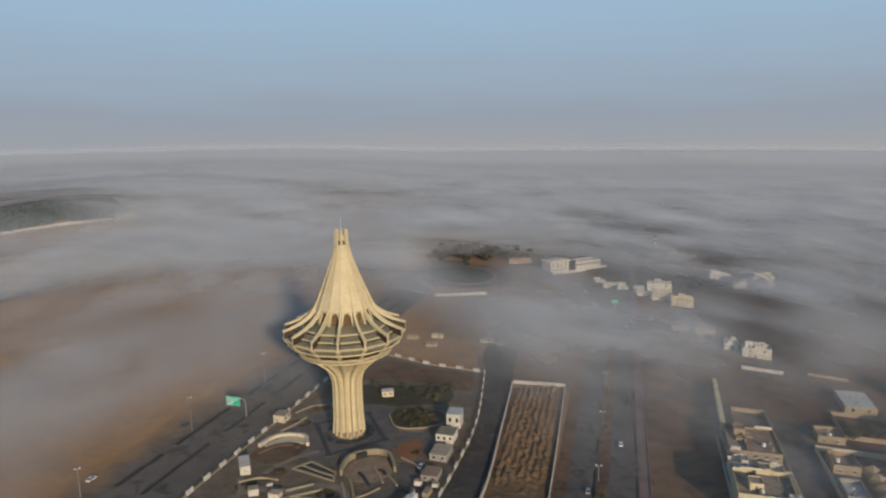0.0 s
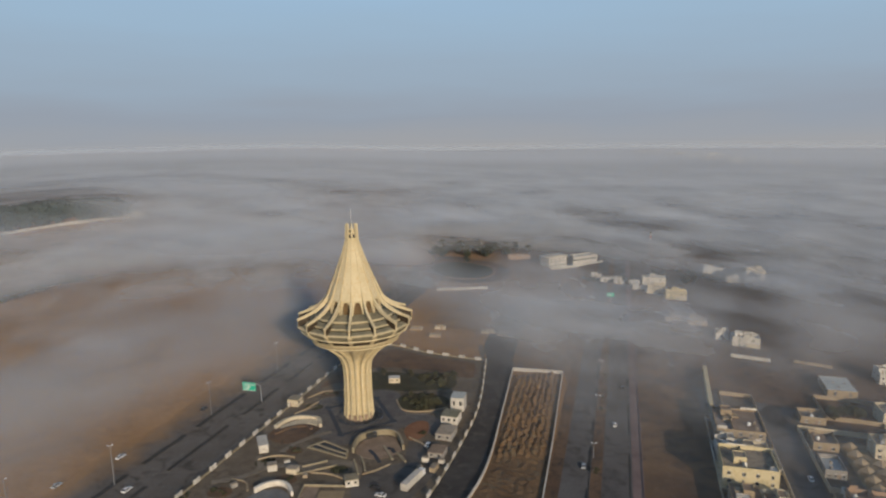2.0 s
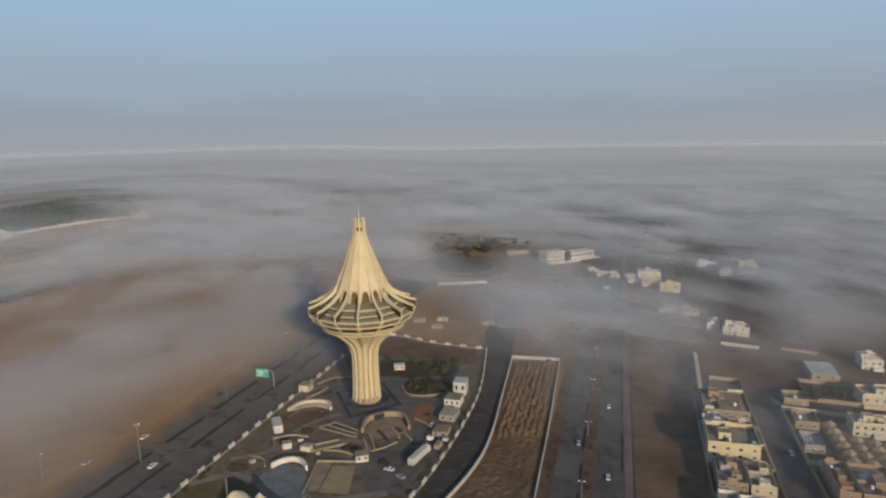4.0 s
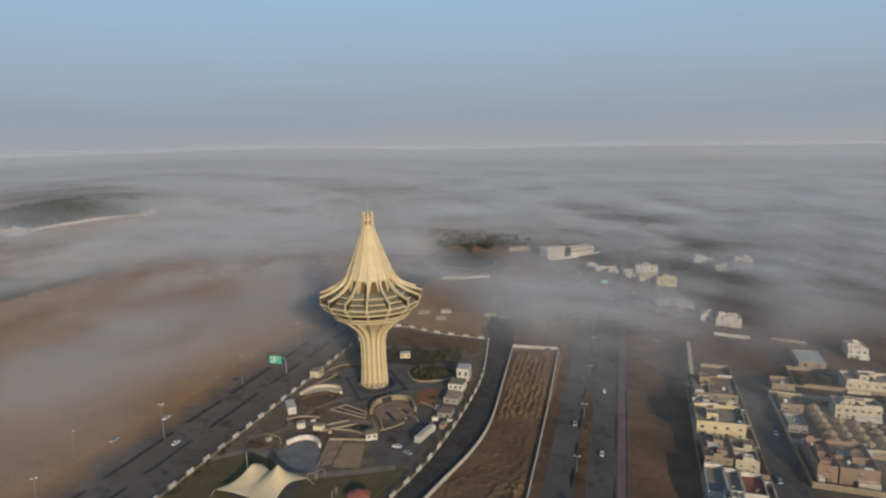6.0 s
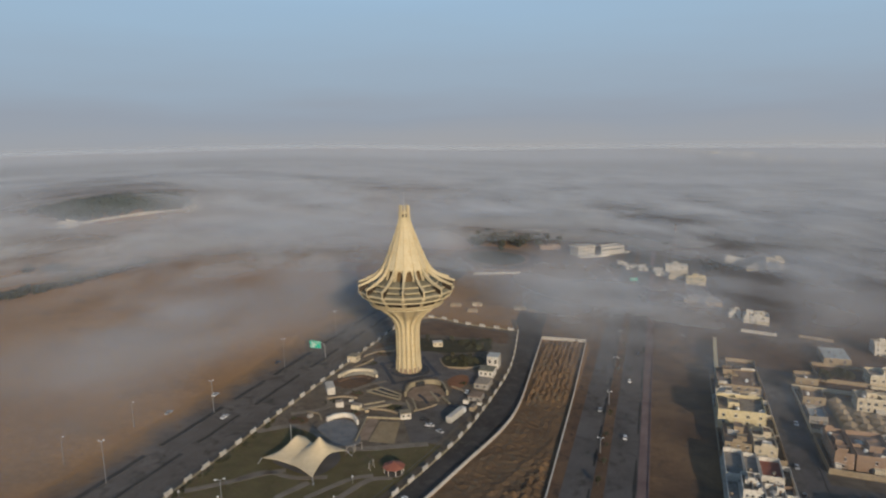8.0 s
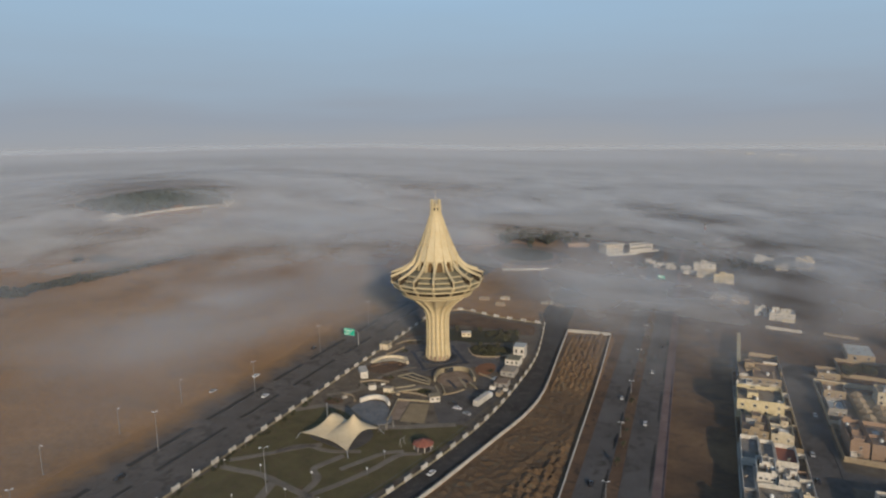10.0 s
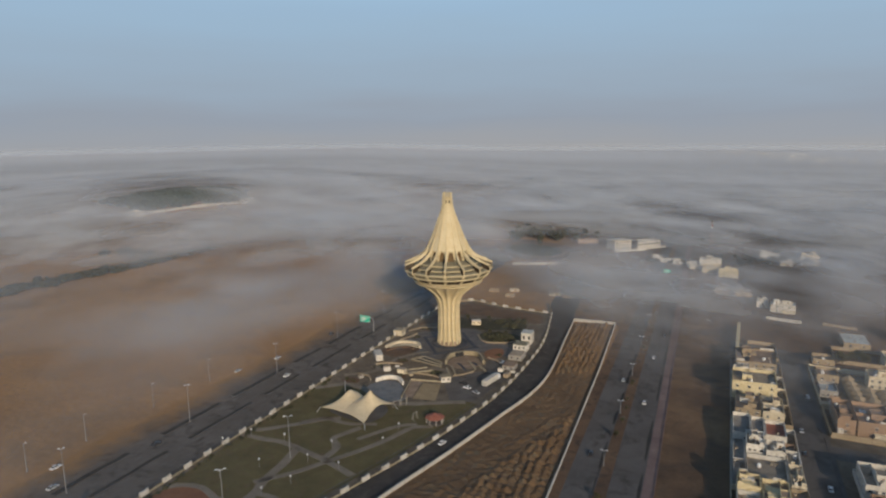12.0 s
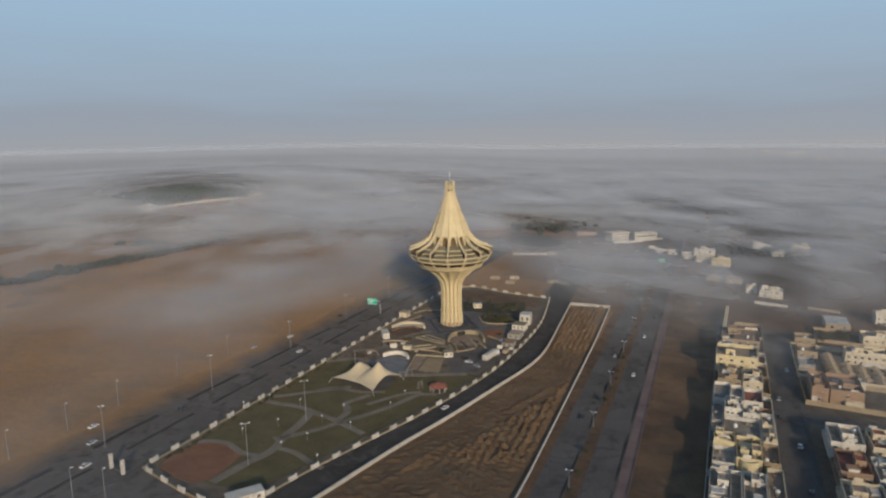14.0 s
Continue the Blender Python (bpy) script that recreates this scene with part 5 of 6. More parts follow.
for x, y in ((44, 48), (50, 44), (39, 18), (28, 21), (14, 56), (30, 52)):
    tree(x, y, rnd.uniform(0.8, 1.2), label="small dark green tree in the planted bed")

# ---- highway furniture ----
for x, y, k in ((-145.6, -191.6, 18), (-123.1, -127.5, 18), (-98.5, -61.0, 17), (-74.6, 4.4, 17.5), (-50.0, 68.0, 17), (-25.5, 132.0, 17)):
    lamp_mast(x, y, k, 22, 2, "highway lamps", 0.35)
for x, y, k in ((-160.9, -149.0, 12), (-169.8, -176.7, 12), (-178.3, -203.5, 12), (-137.0, -231.2, 12), (-125.3, -231.0, 12), (-147, -112, 12), (-132, -76, 12)):
    lamp_mast(x, y, k, 22, 1, "roadside lamps", 0.3)


def road_sign():
    ob = thing("road_sign", -52.2, 20.7, 0, "large green highway direction sign on a curved steel post", "road sign")
    g = Geo()
    g.tube([(0, 0, -0.3), (0, 0, 7.5), (-0.4, -0.4, 9.6), (-1.8, -1.4, 10.8), (-8.0, -6.0, 11.2)], [0.3, 0.26, 0.24, 0.2, 0.16], 8)
    part("post", g, STEEL, ob)
    rot = math.degrees(math.atan2(HWD[1], HWD[0])) - 90
    g = Geo()
    g.box(-5.2, -4.0, 8.4, 7.6, 0.18, 4.6, rot)
    board = part("board", g, GREENSIGN, ob)
    c, s = math.cos(radians(rot)), math.sin(radians(rot))
    for u, z, w, h in ((0, 12.82, 7.3, 0.1), (0, 8.5, 7.3, 0.1), (-3.6, 8.5, 0.1, 4.4), (3.6, 8.5, 0.1, 4.4), (-1.4, 11.5, 3.4, 0.5), (1.9, 11.5, 1.8, 0.5), (-1.0, 10.2, 4.0, 0.5), (-1.6, 9.1, 2.8, 0.5)):
        g = Geo()
        g.box(-5.2 + u * c + 0.12 * s, -4.0 + u * s - 0.12 * c, z, w, 0.05, h, rot)
        part("lettering_bar" if h > 0.2 and w < 5 else "border", g, WHITEMARK, board)


road_sign()
for x, y in ((-134.5, -208.3), (-127.7, -213.0)):
    ob = thing("gate_pillar", x, y, 60, "tall white rendered gate pillar by the highway", "pillar", "gate pillars")
    g = Geo()
    g.box(0, 0, -0.3, 1.25, 0.9, 6.0)
    part("shaft", g, WHITEWALL, ob)
    g = Geo()
    g.box(0, 0, 5.7, 1.5, 1.15, 0.3)
    part("cap", g, WHITEWALL, ob)
g = Geo()
strip(g, [(-134.5, -208.3), (-127.7, -213.0)], 0.06, 0.06, 0.4, 0.5)
solid("barrier", g, STEEL, "thin steel barrier between the gate pillars", "barrier", kind="structure")

for x, y, a, c, l in (
    (-160.0, -173.5, -21, "white", "white saloon car on the highway"),
    (-152.5, -188.7, -21, "silver", "silver saloon car on the highway"),
    (-144.9, -207.9, -21, "white", "white saloon car on the highway"),
    (-129.0, -151.5, -21, "dark", "dark saloon car on the highway"),
    (-91.8, -66.3, -21, "white", "white saloon car on the highway"),
    (-120.8, -61.0, -21, "silver", "silver saloon car on the highway"),
    (-104.0, -38.0, -21, "white", "white saloon car on the highway"),
    (-80.0, 12.0, -21, "dark", "dark saloon car on the highway"),
    (7.2, -71.2, 60, "dark", "dark saloon car in the compound's car park"),
    (9.4, -77.6, 65, "white", "white saloon car in the compound's car park"),
    (32.2, -35.3, -20, "white", "white van-like car by the shed"),
    (14.0, -84.0, 40, "silver", "silver saloon car in the compound's car park"),
    (-3.5, -143.5, -33, "white", "white saloon car on the lane"),
    (*av(76, -60), -20, "silver", "silver saloon car on the avenue"),
    (*av(91, -92), -20, "white", "white saloon car on the avenue"),
    (*av(94, 28), -20, "dark", "dark saloon car on the avenue"),
    (*av(90, -20), -20, "white", "white saloon car on the avenue"),
    (*av(73, -150), -20, "dark", "dark saloon car on the avenue"),
    (*row(62, 35.5), -23, "white", "white saloon car on the residential street"),
    (*row(118, 30), -23, "silver", "silver saloon car on the residential street"),
    (*row(168, 37), -23, "white", "white saloon car on the residential street"),
    (*row(20, 36), -23, "dark", "dark saloon car on the residential street"),
    (*row(92, 29), -23, "dark", "dark saloon car parked by the kerb"),
):
    car(x, y, a, c, l)

for y in (-268, -214, -160, -106, -52, 2, 56):
    lamp_mast(*av(80.2, y), 7.0, -20, 2, "avenue lamps", 0.45)
rnd = random.Random(31)
for y in range(-290, 160, 17):
    if rnd.random() < 0.8:
        tree(*av(82.3 + rnd.uniform(-0.8, 0.8), y + rnd.uniform(-4, 4)), rnd.uniform(0.45, 0.85), group="avenue trees")

# terraces, hedges and loose blocks of the gardens
rnd = random.Random(91)
for line, high, wide in (
    ([(-44, -44), (-36, -41), (-28, -43)], 0.7, 0.5), ([(-52, -60), (-46, -63), (-44, -70)], 0.6, 0.5), ([(-20, -57), (-12, -59), (-6, -63)], 0.7, 0.5),
    ([(-33, 3), (-27, 10), (-22, 18)], 0.7, 0.5), ([(24, -27), (30, -34), (33, -44)], 0.7, 0.5), ([(2, -60), (8, -57), (14, -52)], 0.6, 0.5), ([(-28, 24), (-20, 32), (-10, 34), (0, 44)], 0.6, 0.5),
):
    curved_wall("terrace_wall", line, high, wide, WALLS["tan"], "low tan garden terrace wall")
for cx, cy, r in ((-40, -47, 5), (-29, -36, 4), (-8, -55, 4), (-30, -62, 5), (-55, -70, 5), (-24, 12, 5), (-16, 30, 5), (30, -22, 3), (12, 2, 0)):
    if r:
        patch("garden_bed", ring(cx, cy, r, 14, 0.8, 0.3), 0.16, DARKLAWN if rnd.random() < 0.6 else EARTH, "small planted garden bed", "flower bed")
        for i in range(5):
            shrub(cx + rnd.uniform(-0.6, 0.6) * r, cy + rnd.uniform(-0.5, 0.5) * r, rnd.uniform(0.6, 1.2))
for x, y, w, d, h, rot in ((-31, -47, 2.4, 1.6, 1.4, 20), (-22, -60, 2.0, 2.0, 1.2, 5), (-50, -66, 2.6, 1.6, 1.6, 40), (30, -50, 3.0, 2.2, 2.2, -20), (37, -52, 2.6, 2.0, 1.8, -20), (27, -56, 2.2, 1.6, 1.4, 10), (33, -58, 2.4, 5.0, 2.2, -28)):
    ob = thing("storage_box", x, y, rot, "plain pale storage box on the gravel", "storage box", "storage boxes")
    g = Geo()
    g.box(0, 0, -0.2, w, d, h + 0.2)
    part("body", g, WALLS[rnd.choice(("white", "grey", "tan"))], ob)
    g = Geo()
    g.box(0, 0, h, w + 0.15, d + 0.15, 0.12)
    part("lid", g, ROOFGREY, ob)


def monument(x, y):
    ob = thing("monument", x, y, 15, "slender white monument beside the roundabout", "monument")
    g = Geo()
    g.box(0, 0, -0.3, 5, 5, 1.2, taper=0.9)
    part("plinth", g, WALLS["grey"], ob)
    for s in (-0.9, 0.9):
        g = Geo()
        g.box(s, 0, 0.8, 0.9, 1.2, 13 if s > 0 else 10, taper=0.6)
        part("pylon", g, WHITEWALL, ob)


monument(142, 470)
ob = thing("road_sign", *av(83.3, 222), -20, "green direction sign over the avenue in the mist", "road sign")
g = Geo()
g.lathe([(0.25, -0.3), (0.2, 8.2)], 8)
part("post", g, STEEL, ob)
g = Geo()
g.box(0, -0.3, 5.2, 6.5, 0.16, 3.2)
board = part("board", g, GREENSIGN, ob)
for z, w in ((7.2, 4.6), (6.2, 3.4)):
    g = Geo()
    g.box(-0.4, -0.4, z, w, 0.05, 0.4)
    part("lettering_bar", g, WHITEMARK, board)
# ---- houses ----
WIN = {}
def window_mesh(w, h):
    key = (round(w, 1), round(h, 1))
    if key not in WIN:
        g = Geo()
        g.box(0, 0.02, 0, w, 0.12, h, slot=0)
        g.box(0, -0.05, -0.12, w + 0.3, 0.22, 0.12, slot=1)
        g.box(0, -0.03, h, w + 0.3, 0.18, 0.12, slot=1)
        g.box(0, -0.045, 0, 0.07, 0.06, h, slot=1)
        WIN[key] = g.mesh("window", GLASS, WHITEMARK)
    return WIN[key]


def block(geo, x, y, z, w, d, h, parapet=0.9, rim=0.25):
    """Walls with a parapet round a sunken roof."""
    def rect(a, b, zz):
        return [(x - a / 2, y - b / 2, zz), (x + a / 2, y - b / 2, zz), (x + a / 2, y + b / 2, zz), (x - a / 2, y + b / 2, zz)]
    geo.add(rect(w, d, z) + rect(w, d, z + h) + rect(w - 2 * rim, d - 2 * rim, z + h) + rect(w - 2 * rim, d - 2 * rim, z + h - parapet),
            [(i, (i + 1) % 4, 4 + (i + 1) % 4, 4 + i) for i in range(4)] + [(4 + i, 4 + (i + 1) % 4, 8 + (i + 1) % 4, 8 + i) for i in range(4)]
            + [(8 + i, 8 + (i + 1) % 4, 12 + (i + 1) % 4, 12 + i) for i in range(4)] + [(12, 13, 14, 15), (3, 2, 1, 0)])


def house(x, y, rot, w, d, h, wall, roof, label, seed, storeys=2, stair=True, tanks=1, wins=3, wing=None, group="", bay=False, category="house", par=0.9):
    """A flat-roofed house; its front faces -y before it is turned."""
    rnd = random.Random(seed)
    ob = thing("house", x, y, rot, label, category, group)
    g = Geo()
    flat = h - par
    block(g, 0, 0, -0.8, w, d, h + 0.8, par)
    body = part("wall", g, WALLS[wall], ob)
    g = Geo()
    g.box(0, 0, flat, w - 0.55, d - 0.55, 0.08)
    part("roof", g, roof, ob)
    fl = (flat + 0.4) / storeys
    if stair:
        sx, sy = rnd.uniform(-0.3, 0.3) * w, rnd.uniform(-0.1, 0.35) * d
        sw, sd = min(5.0, w * 0.35), min(6.0, d * 0.35)
        g = Geo()
        block(g, sx, sy, flat + 0.04, sw, sd, 3.3, 0.4, 0.2)
        up = part("stair_room", g, WALLS[wall], ob)
        g = Geo()
        g.box(sx, sy - sd / 2 - 0.03, flat + 0.1, 0.95, 0.1, 2.0)
        part("door", g, ROOFBROWN, up)
        g = Geo()
        g.box(sx, sy, flat + 2.85, sw - 0.42, sd - 0.42, 0.1)
        part("roof", g, roof, up)
    for i in range(tanks):
        tx, ty = rnd.uniform(-0.38, 0.38) * w, rnd.uniform(-0.38, 0.38) * d
        g = Geo()
        g.lathe([(0.8, 0.0), (0.85, 0.2), (0.85, 1.3), (0.5, 1.6), (0.2, 1.7)], 10, tx, ty, flat + 0.08)
        part("water_tank", g, CREAMDARK if i else WHITEMARK, ob, "plastic water tank", smooth=True)
    if stair:
        for i in range(rnd.randint(1, 3)):
            bw, bd, bh = rnd.uniform(2.2, 5.0), rnd.uniform(2.2, 4.5), rnd.uniform(0.8, 2.4)
            tx, ty = rnd.uniform(-0.5, 0.5) * (w - bw - 1), rnd.uniform(-0.5, 0.5) * (d - bd - 1)
            g = Geo()
            block(g, tx, ty, flat + 0.06, bw, bd, bh, 0.25, 0.18)
            part("roof_room", g, WALLS[rnd.choice((wall, wall, "white"))], ob)
        g = Geo()
        if rnd.random() < 0.6:
            g.box(rnd.uniform(-0.2, 0.2) * w, 0, flat + 0.06, 0.2, d - 0.7, max(1.5, par - 0.2))
        else:
            g.box(0, rnd.uniform(-0.2, 0.2) * d, flat + 0.06, w - 0.7, 0.2, max(1.5, par - 0.2))
        part("roof_wall", g, WALLS[wall], ob)
        # raised screens on the parapet
        for i in range(rnd.randint(1, 3)):
            sw = rnd.uniform(0.18, 0.42) * w
            g = Geo()
            g.box(rnd.uniform(-0.5, 0.5) * (w - sw), -d / 2 + 0.16 if rnd.random() < 0.6 else d / 2 - 0.16, h + 0.004, sw, 0.3, rnd.uniform(0.5, 1.5))
            part("parapet_screen", g, WALLS[rnd.choice((wall, "white", "white"))], ob)
        # a lower annex before the house
        aw, ad, ah = rnd.uniform(0.3, 0.6) * w, rnd.uniform(1.6, 2.6), rnd.uniform(2.6, 3.6)
        g = Geo()
        block(g, rnd.choice((-1, 1)) * (w - aw) / 2 * 0.96, -d / 2 - ad / 2 + 0.02, -0.8, aw, ad, ah + 0.8, 0.3, 0.2)
        part("annex", g, WALLS[rnd.choice((wall, "white", "cream"))], ob)
    for i in range(rnd.randint(1, 3)):
        tx, ty = rnd.uniform(-0.4, 0.4) * w, rnd.uniform(-0.4, 0.4) * d
        g = Geo()
        g.box(tx, ty, flat + 0.08, 1.1, 0.8, 0.9, rnd.uniform(0, 90))
        part("air_conditioner", g, ROOFGREY, ob)
    for k in range(storeys):
        z = k * fl + fl * 0.36
        for i in range(wins):
            wx = -w / 2 + w * (i + 0.5) / wins + rnd.uniform(-0.3, 0.3)
            o = part("window", window_mesh(rnd.choice((1.0, 1.4)), fl * 0.42), None, ob)
            o.location = (wx, -d / 2, z)
        for s in (-1, 1):
            m = max(2, int(d / 6))
            for i in range(m):
                o = part("window", window_mesh(1.0, fl * 0.42), None, ob)
                o.location = (s * w / 2, -d / 2 + d * (i + 0.5) / m, z)
                o.rotation_euler = (0, 0, radians(90 * s))
    g = Geo()
    g.box(w * 0.12, -d / 2 - 0.05, -0.2, 1.6, 0.16, 2.5)
    part("door", g, ROOFBROWN, ob)
    if wing:
        wx, wy, ww, wd, wh = wing
        g = Geo()
        block(g, wx, wy, -0.8, ww, wd, wh + 0.8, 0.6)
        o = part("wing", g, WALLS[wall], ob)
        g = Geo()
        g.box(wx, wy, wh - 0.6, ww - 0.55, wd - 0.55, 0.08)
        part("roof", g, roof, o)
    if bay:
        g = Geo()
        n = 18
        g.lathe([(w * 0.40, -0.8), (w * 0.40, h * 0.92), (w * 0.37, h * 0.92), (w * 0.37, h * 0.8)], n, 0, -d / 2 + 1.0, 0)
        o = part("bay", g, WALLS[wall], ob, "rounded bay front")
    return ob


def lot_wall(e0, e1, f0, f1, high, wall, label="low rendered yard wall round a house"):
    g = Geo()
    pts = [row(e0, f0), row(e1, f0), row(e1, f1), row(e0, f1), row(e0, f0)]
    for a, b in zip(pts, pts[1:]):
        strip(g, [a, b], 0.14, 0.14, -0.4, high)
    solid("yard_wall", g, WALLS[wall], label, "wall", "yard walls", "structure")


def villa(e0, e1, f0, f1, h, wall, roof, label, seed, **more):
    x, y = row((e0 + e1) / 2, (f0 + f1) / 2)
    more.setdefault("par", 1.9)
    return house(x, y, ROW_TURN, f1 - f0, e1 - e0, h, wall, roof, label, seed, **more)


# first row, along the vacant ground
villa(193, 219, 1, 23, 8.2, "tan", ROOFBROWN, "tan two-storey house with a brown flat roof", 1, wins=5, tanks=1, par=0.9)
villa(172, 188, -0.5, 8, 6.6, "white", ROOFGREY, "whitewashed house with a grey roof terrace", 2, storeys=2, wins=2)
villa(171, 187, 9, 22, 6.2, "cream", ROOFGREY, "cream house with a cluttered roof", 3, wins=3, tanks=2)
villa(147, 168, -1.2, 20.5, 11.6, "yellow", ROOFGREY, "tall yellow house with small windows", 4, storeys=3, wins=4, tanks=1)
villa(121, 142, 0.5, 12, 6.4, "tan", ROOFBROWN, "low tan house with a brown roof", 5, storeys=2, wins=3, par=1.2)
villa(120, 140, 12.8, 22.5, 7.0, "cream", ROOFBROWN, "narrow cream house by the street", 6, wins=2, tanks=2)
villa(88, 111, -1, 6.5, 7.4, "white", ROOFBLUE, "white house with a bare grey roof", 7, wins=2, stair=False, tanks=0)
villa(89, 110, 7, 12.5, 7.0, "white", ROOFBLUE, "narrow white house with a bare grey roof", 8, wins=2, stair=False, tanks=0)
villa(92, 109, 13, 21.5, 6.8, "white", REDROOF, "small white house with a red-brown roof", 9, wins=2, stair=False, tanks=0)
villa(79.5, 87.5, 12, 24, 5.6, "salmon", ROOFGREY, "low salmon house with a pale parapet", 10, wins=3, stair=False, tanks=0)
villa(64, 87, -1, 3.7, 5.8, "white", ROOFBLUE, "long narrow white house with a grey roof", 12, wins=1, stair=False, tanks=0)
villa(72.4, 87, 4.2, 11.5, 9.4, "white", ROOFGREY, "white upper storey set back behind a terrace", 11, wins=3, tanks=1, storeys=3)
villa(70, 79, 12, 19.4, 9.0, "white", ROOFGREY, "white house front with three dark windows", 23, wins=3, tanks=0, storeys=3)
villa(66, 79, 20, 25, 6.4, "white", ROOFGREY, "small white house by the street", 24, wins=1, stair=False)
villa(47.5, 69.5, 4.2, 19.4, 6.2, "white", ROOFGREY, "white house with a wide grey roof terrace", 13, wins=4, tanks=1, stair=False)
villa(48, 63, -1, 3.6, 6.0, "grey", ROOFGREY, "low grey house behind a yard wall", 25, wins=1, stair=False, tanks=0)
villa(47, 65, 20, 25.2, 6.8, "cream", ROOFGREY, "narrow cream house by the street", 26, wins=1, tanks=0)
villa(35, 45, 0.3, 8.6, 8.8, "yellow", ROOFBROWN, "yellow house with a roof room", 14, wins=2, tanks=0)
villa(20, 34.5, 0.3, 8.6, 6.4, "white", ROOFGREY, "low white house before the yellow one", 27, wins=2, stair=False, tanks=0)
villa(24, 45, 9.2, 18.8, 8.0, "yellow", ROOFBROWN, "yellow house with a rounded front", 15, wins=3, bay=True, tanks=0)
villa(28, 45, 19.4, 25.6, 6.2, "tan", ROOFBROWN, "low tan house by the street", 28, wins=1, stair=False)
villa(-13, 11, -0.2, 11, 7.8, "white", ROOFGREY, "white house with tall white parapets", 16, wins=3, tanks=1)
villa(-10, 13, 11.6, 19.6, 7.6, "white", ROOFGREY, "white house with a pale roof terrace", 17, wins=2, tanks=0)
villa(-4, 22, 20.2, 26, 6.4, "cream", ROOFBROWN, "cream house by the street", 29, wins=2, stair=False)
villa(-40, -17, -0.5, 12.0, 7.8, "cream", ROOFGREY, "cream house with a grey roof", 18, wins=3)
villa(-38, -15, 12.8, 26, 8.2, "white", ROOFBROWN, "white house with a brown roof", 19, wins=3)
villa(-66, -44, 0, 26.0, 8.2, "cream", ROOFGREY, "wide cream house with a flat roof", 20, wins=5)
villa(-88, -70, 0, 26.0, 8.2, "white", ROOFGREY, "wide white house with a flat roof", 22, wins=5)
for e0, e1, wall in ((190, 221, "tan"), (169.6, 189, "white"), (144.5, 169, "cream"), (118, 143.8, "tan"), (87.8, 112.4, "white"), (46, 87.4, "white"), (18, 45.8, "cream"), (-15, 17.4, "white"), (-42, -15.6, "cream")):
    lot_wall(e0, e1, -1.6, 26.2, 2.4, wall)

# the long yellow wall at the far end of the row
g = Geo()
strip(g, [row(229, 2.2), row(258, 3.0), row(292, 4.0)], 0.9, 0.9, -0.4, 5.0)
strip(g, [row(228.8, 2.2), row(258, 3.0), row(292.2, 4.0)], 1.1, 1.1, 5.0, 5.3)
solid("end_wall", g, WALLS["yellow"], "thick pale yellow wall beyond the last house", "wall", kind="structure")
lot_wall(224, 258, 9, 26, 2.6, "tan")

# across the street
villa(124, 150, 45.5, 53.2, 8.0, "salmon", ROOFBROWN, "salmon house with a roof terrace", 41, wins=1, tanks=1)
villa(124, 150, 54, 69, 8.4, "salmon", ROOFBROWN, "large salmon house with plain walls", 42, wins=1, tanks=1)
villa(152, 158, 46, 74, 4.5, "white", ROOFGREY, "long low white outbuilding", 43, storeys=1, wins=5, stair=False, tanks=0)
villa(172, 187, 43.5, 52, 4.6, "grey", ROOFPALE, "low house with a pale metal roof", 44, storeys=1, wins=3, stair=False, tanks=0)
villa(199, 211, 70.5, 92, 8.0, "cream", ROOFGREY, "two-storey cream school block with rows of windows", 45, storeys=2, wins=6, tanks=2)
villa(196, 214, 97, 126, 9.0, "tan", ROOFGREY, "tan block beside the school", 46, storeys=2, wins=6)
villa(240, 256, 86, 112, 8.0, "cream", ROOFGREY, "cream school wing with a flat roof", 47, storeys=2, wins=6)
villa(275, 298, 68.5, 84, 5.2, "tan", ROOFPALE, "wide tan hall with a flat pale metal roof", 48, storeys=1, wins=2, stair=False, tanks=0, par=0.25)
villa(306, 320, 104, 116, 8.0, "white", ROOFGREY, "white house with roof boxes beyond the hall", 49, wins=3, tanks=2)
villa(232, 244, 46, 58, 4.0, "tan", ROOFGREY, "low tan outbuilding by the street", 50, storeys=1, wins=2, stair=False)
villa(200, 214, 45, 56, 4.5, "tan", ROOFBROWN, "low brown-roofed yard building", 51, storeys=1, wins=2, stair=False)
lot_wall(117.5, 154, 42.4, 100, 2.8, "tan")
lot_wall(159, 222, 42.4, 130, 2.6, "cream")
lot_wall(240, 270, 60, 130, 2.6, "tan")
patch("school_yard", [row(160, 58), row(212, 58), row(212, 126), row(160, 126)], 0.12, SANDCOURT, "sandy school yard with planted rows", "yard")
patch("paved_lot", [row(188, 44.5), row(199, 44.5), row(199, 57), row(188, 57)], 0.12, PAVING, "grey paved lot beside the street", "yard")
# rows of small shade tents in the school yard
g = Geo()
g.add([(-2.3, -2.3, 2.2), (2.3, -2.3, 2.2), (2.3, 2.3, 2.2), (-2.3, 2.3, 2.2), (0, 0, 4.4), (-2.3, -2.3, 2.0), (2.3, -2.3, 2.0), (2.3, 2.3, 2.0), (-2.3, 2.3, 2.0)],
      [(0, 1, 4), (1, 2, 4), (2, 3, 4), (3, 0, 4), (0, 5, 6, 1), (1, 6, 7, 2), (2, 7, 8, 3), (3, 8, 5, 0), (8, 7, 6, 5)])
CANOPY = g.mesh("canopy", WALLS["tan"])
g = Geo()
g.box(0, 0, -0.3, 0.14, 0.14, 2.4)
POST = g.mesh("post", POLE)
rnd = random.Random(61)
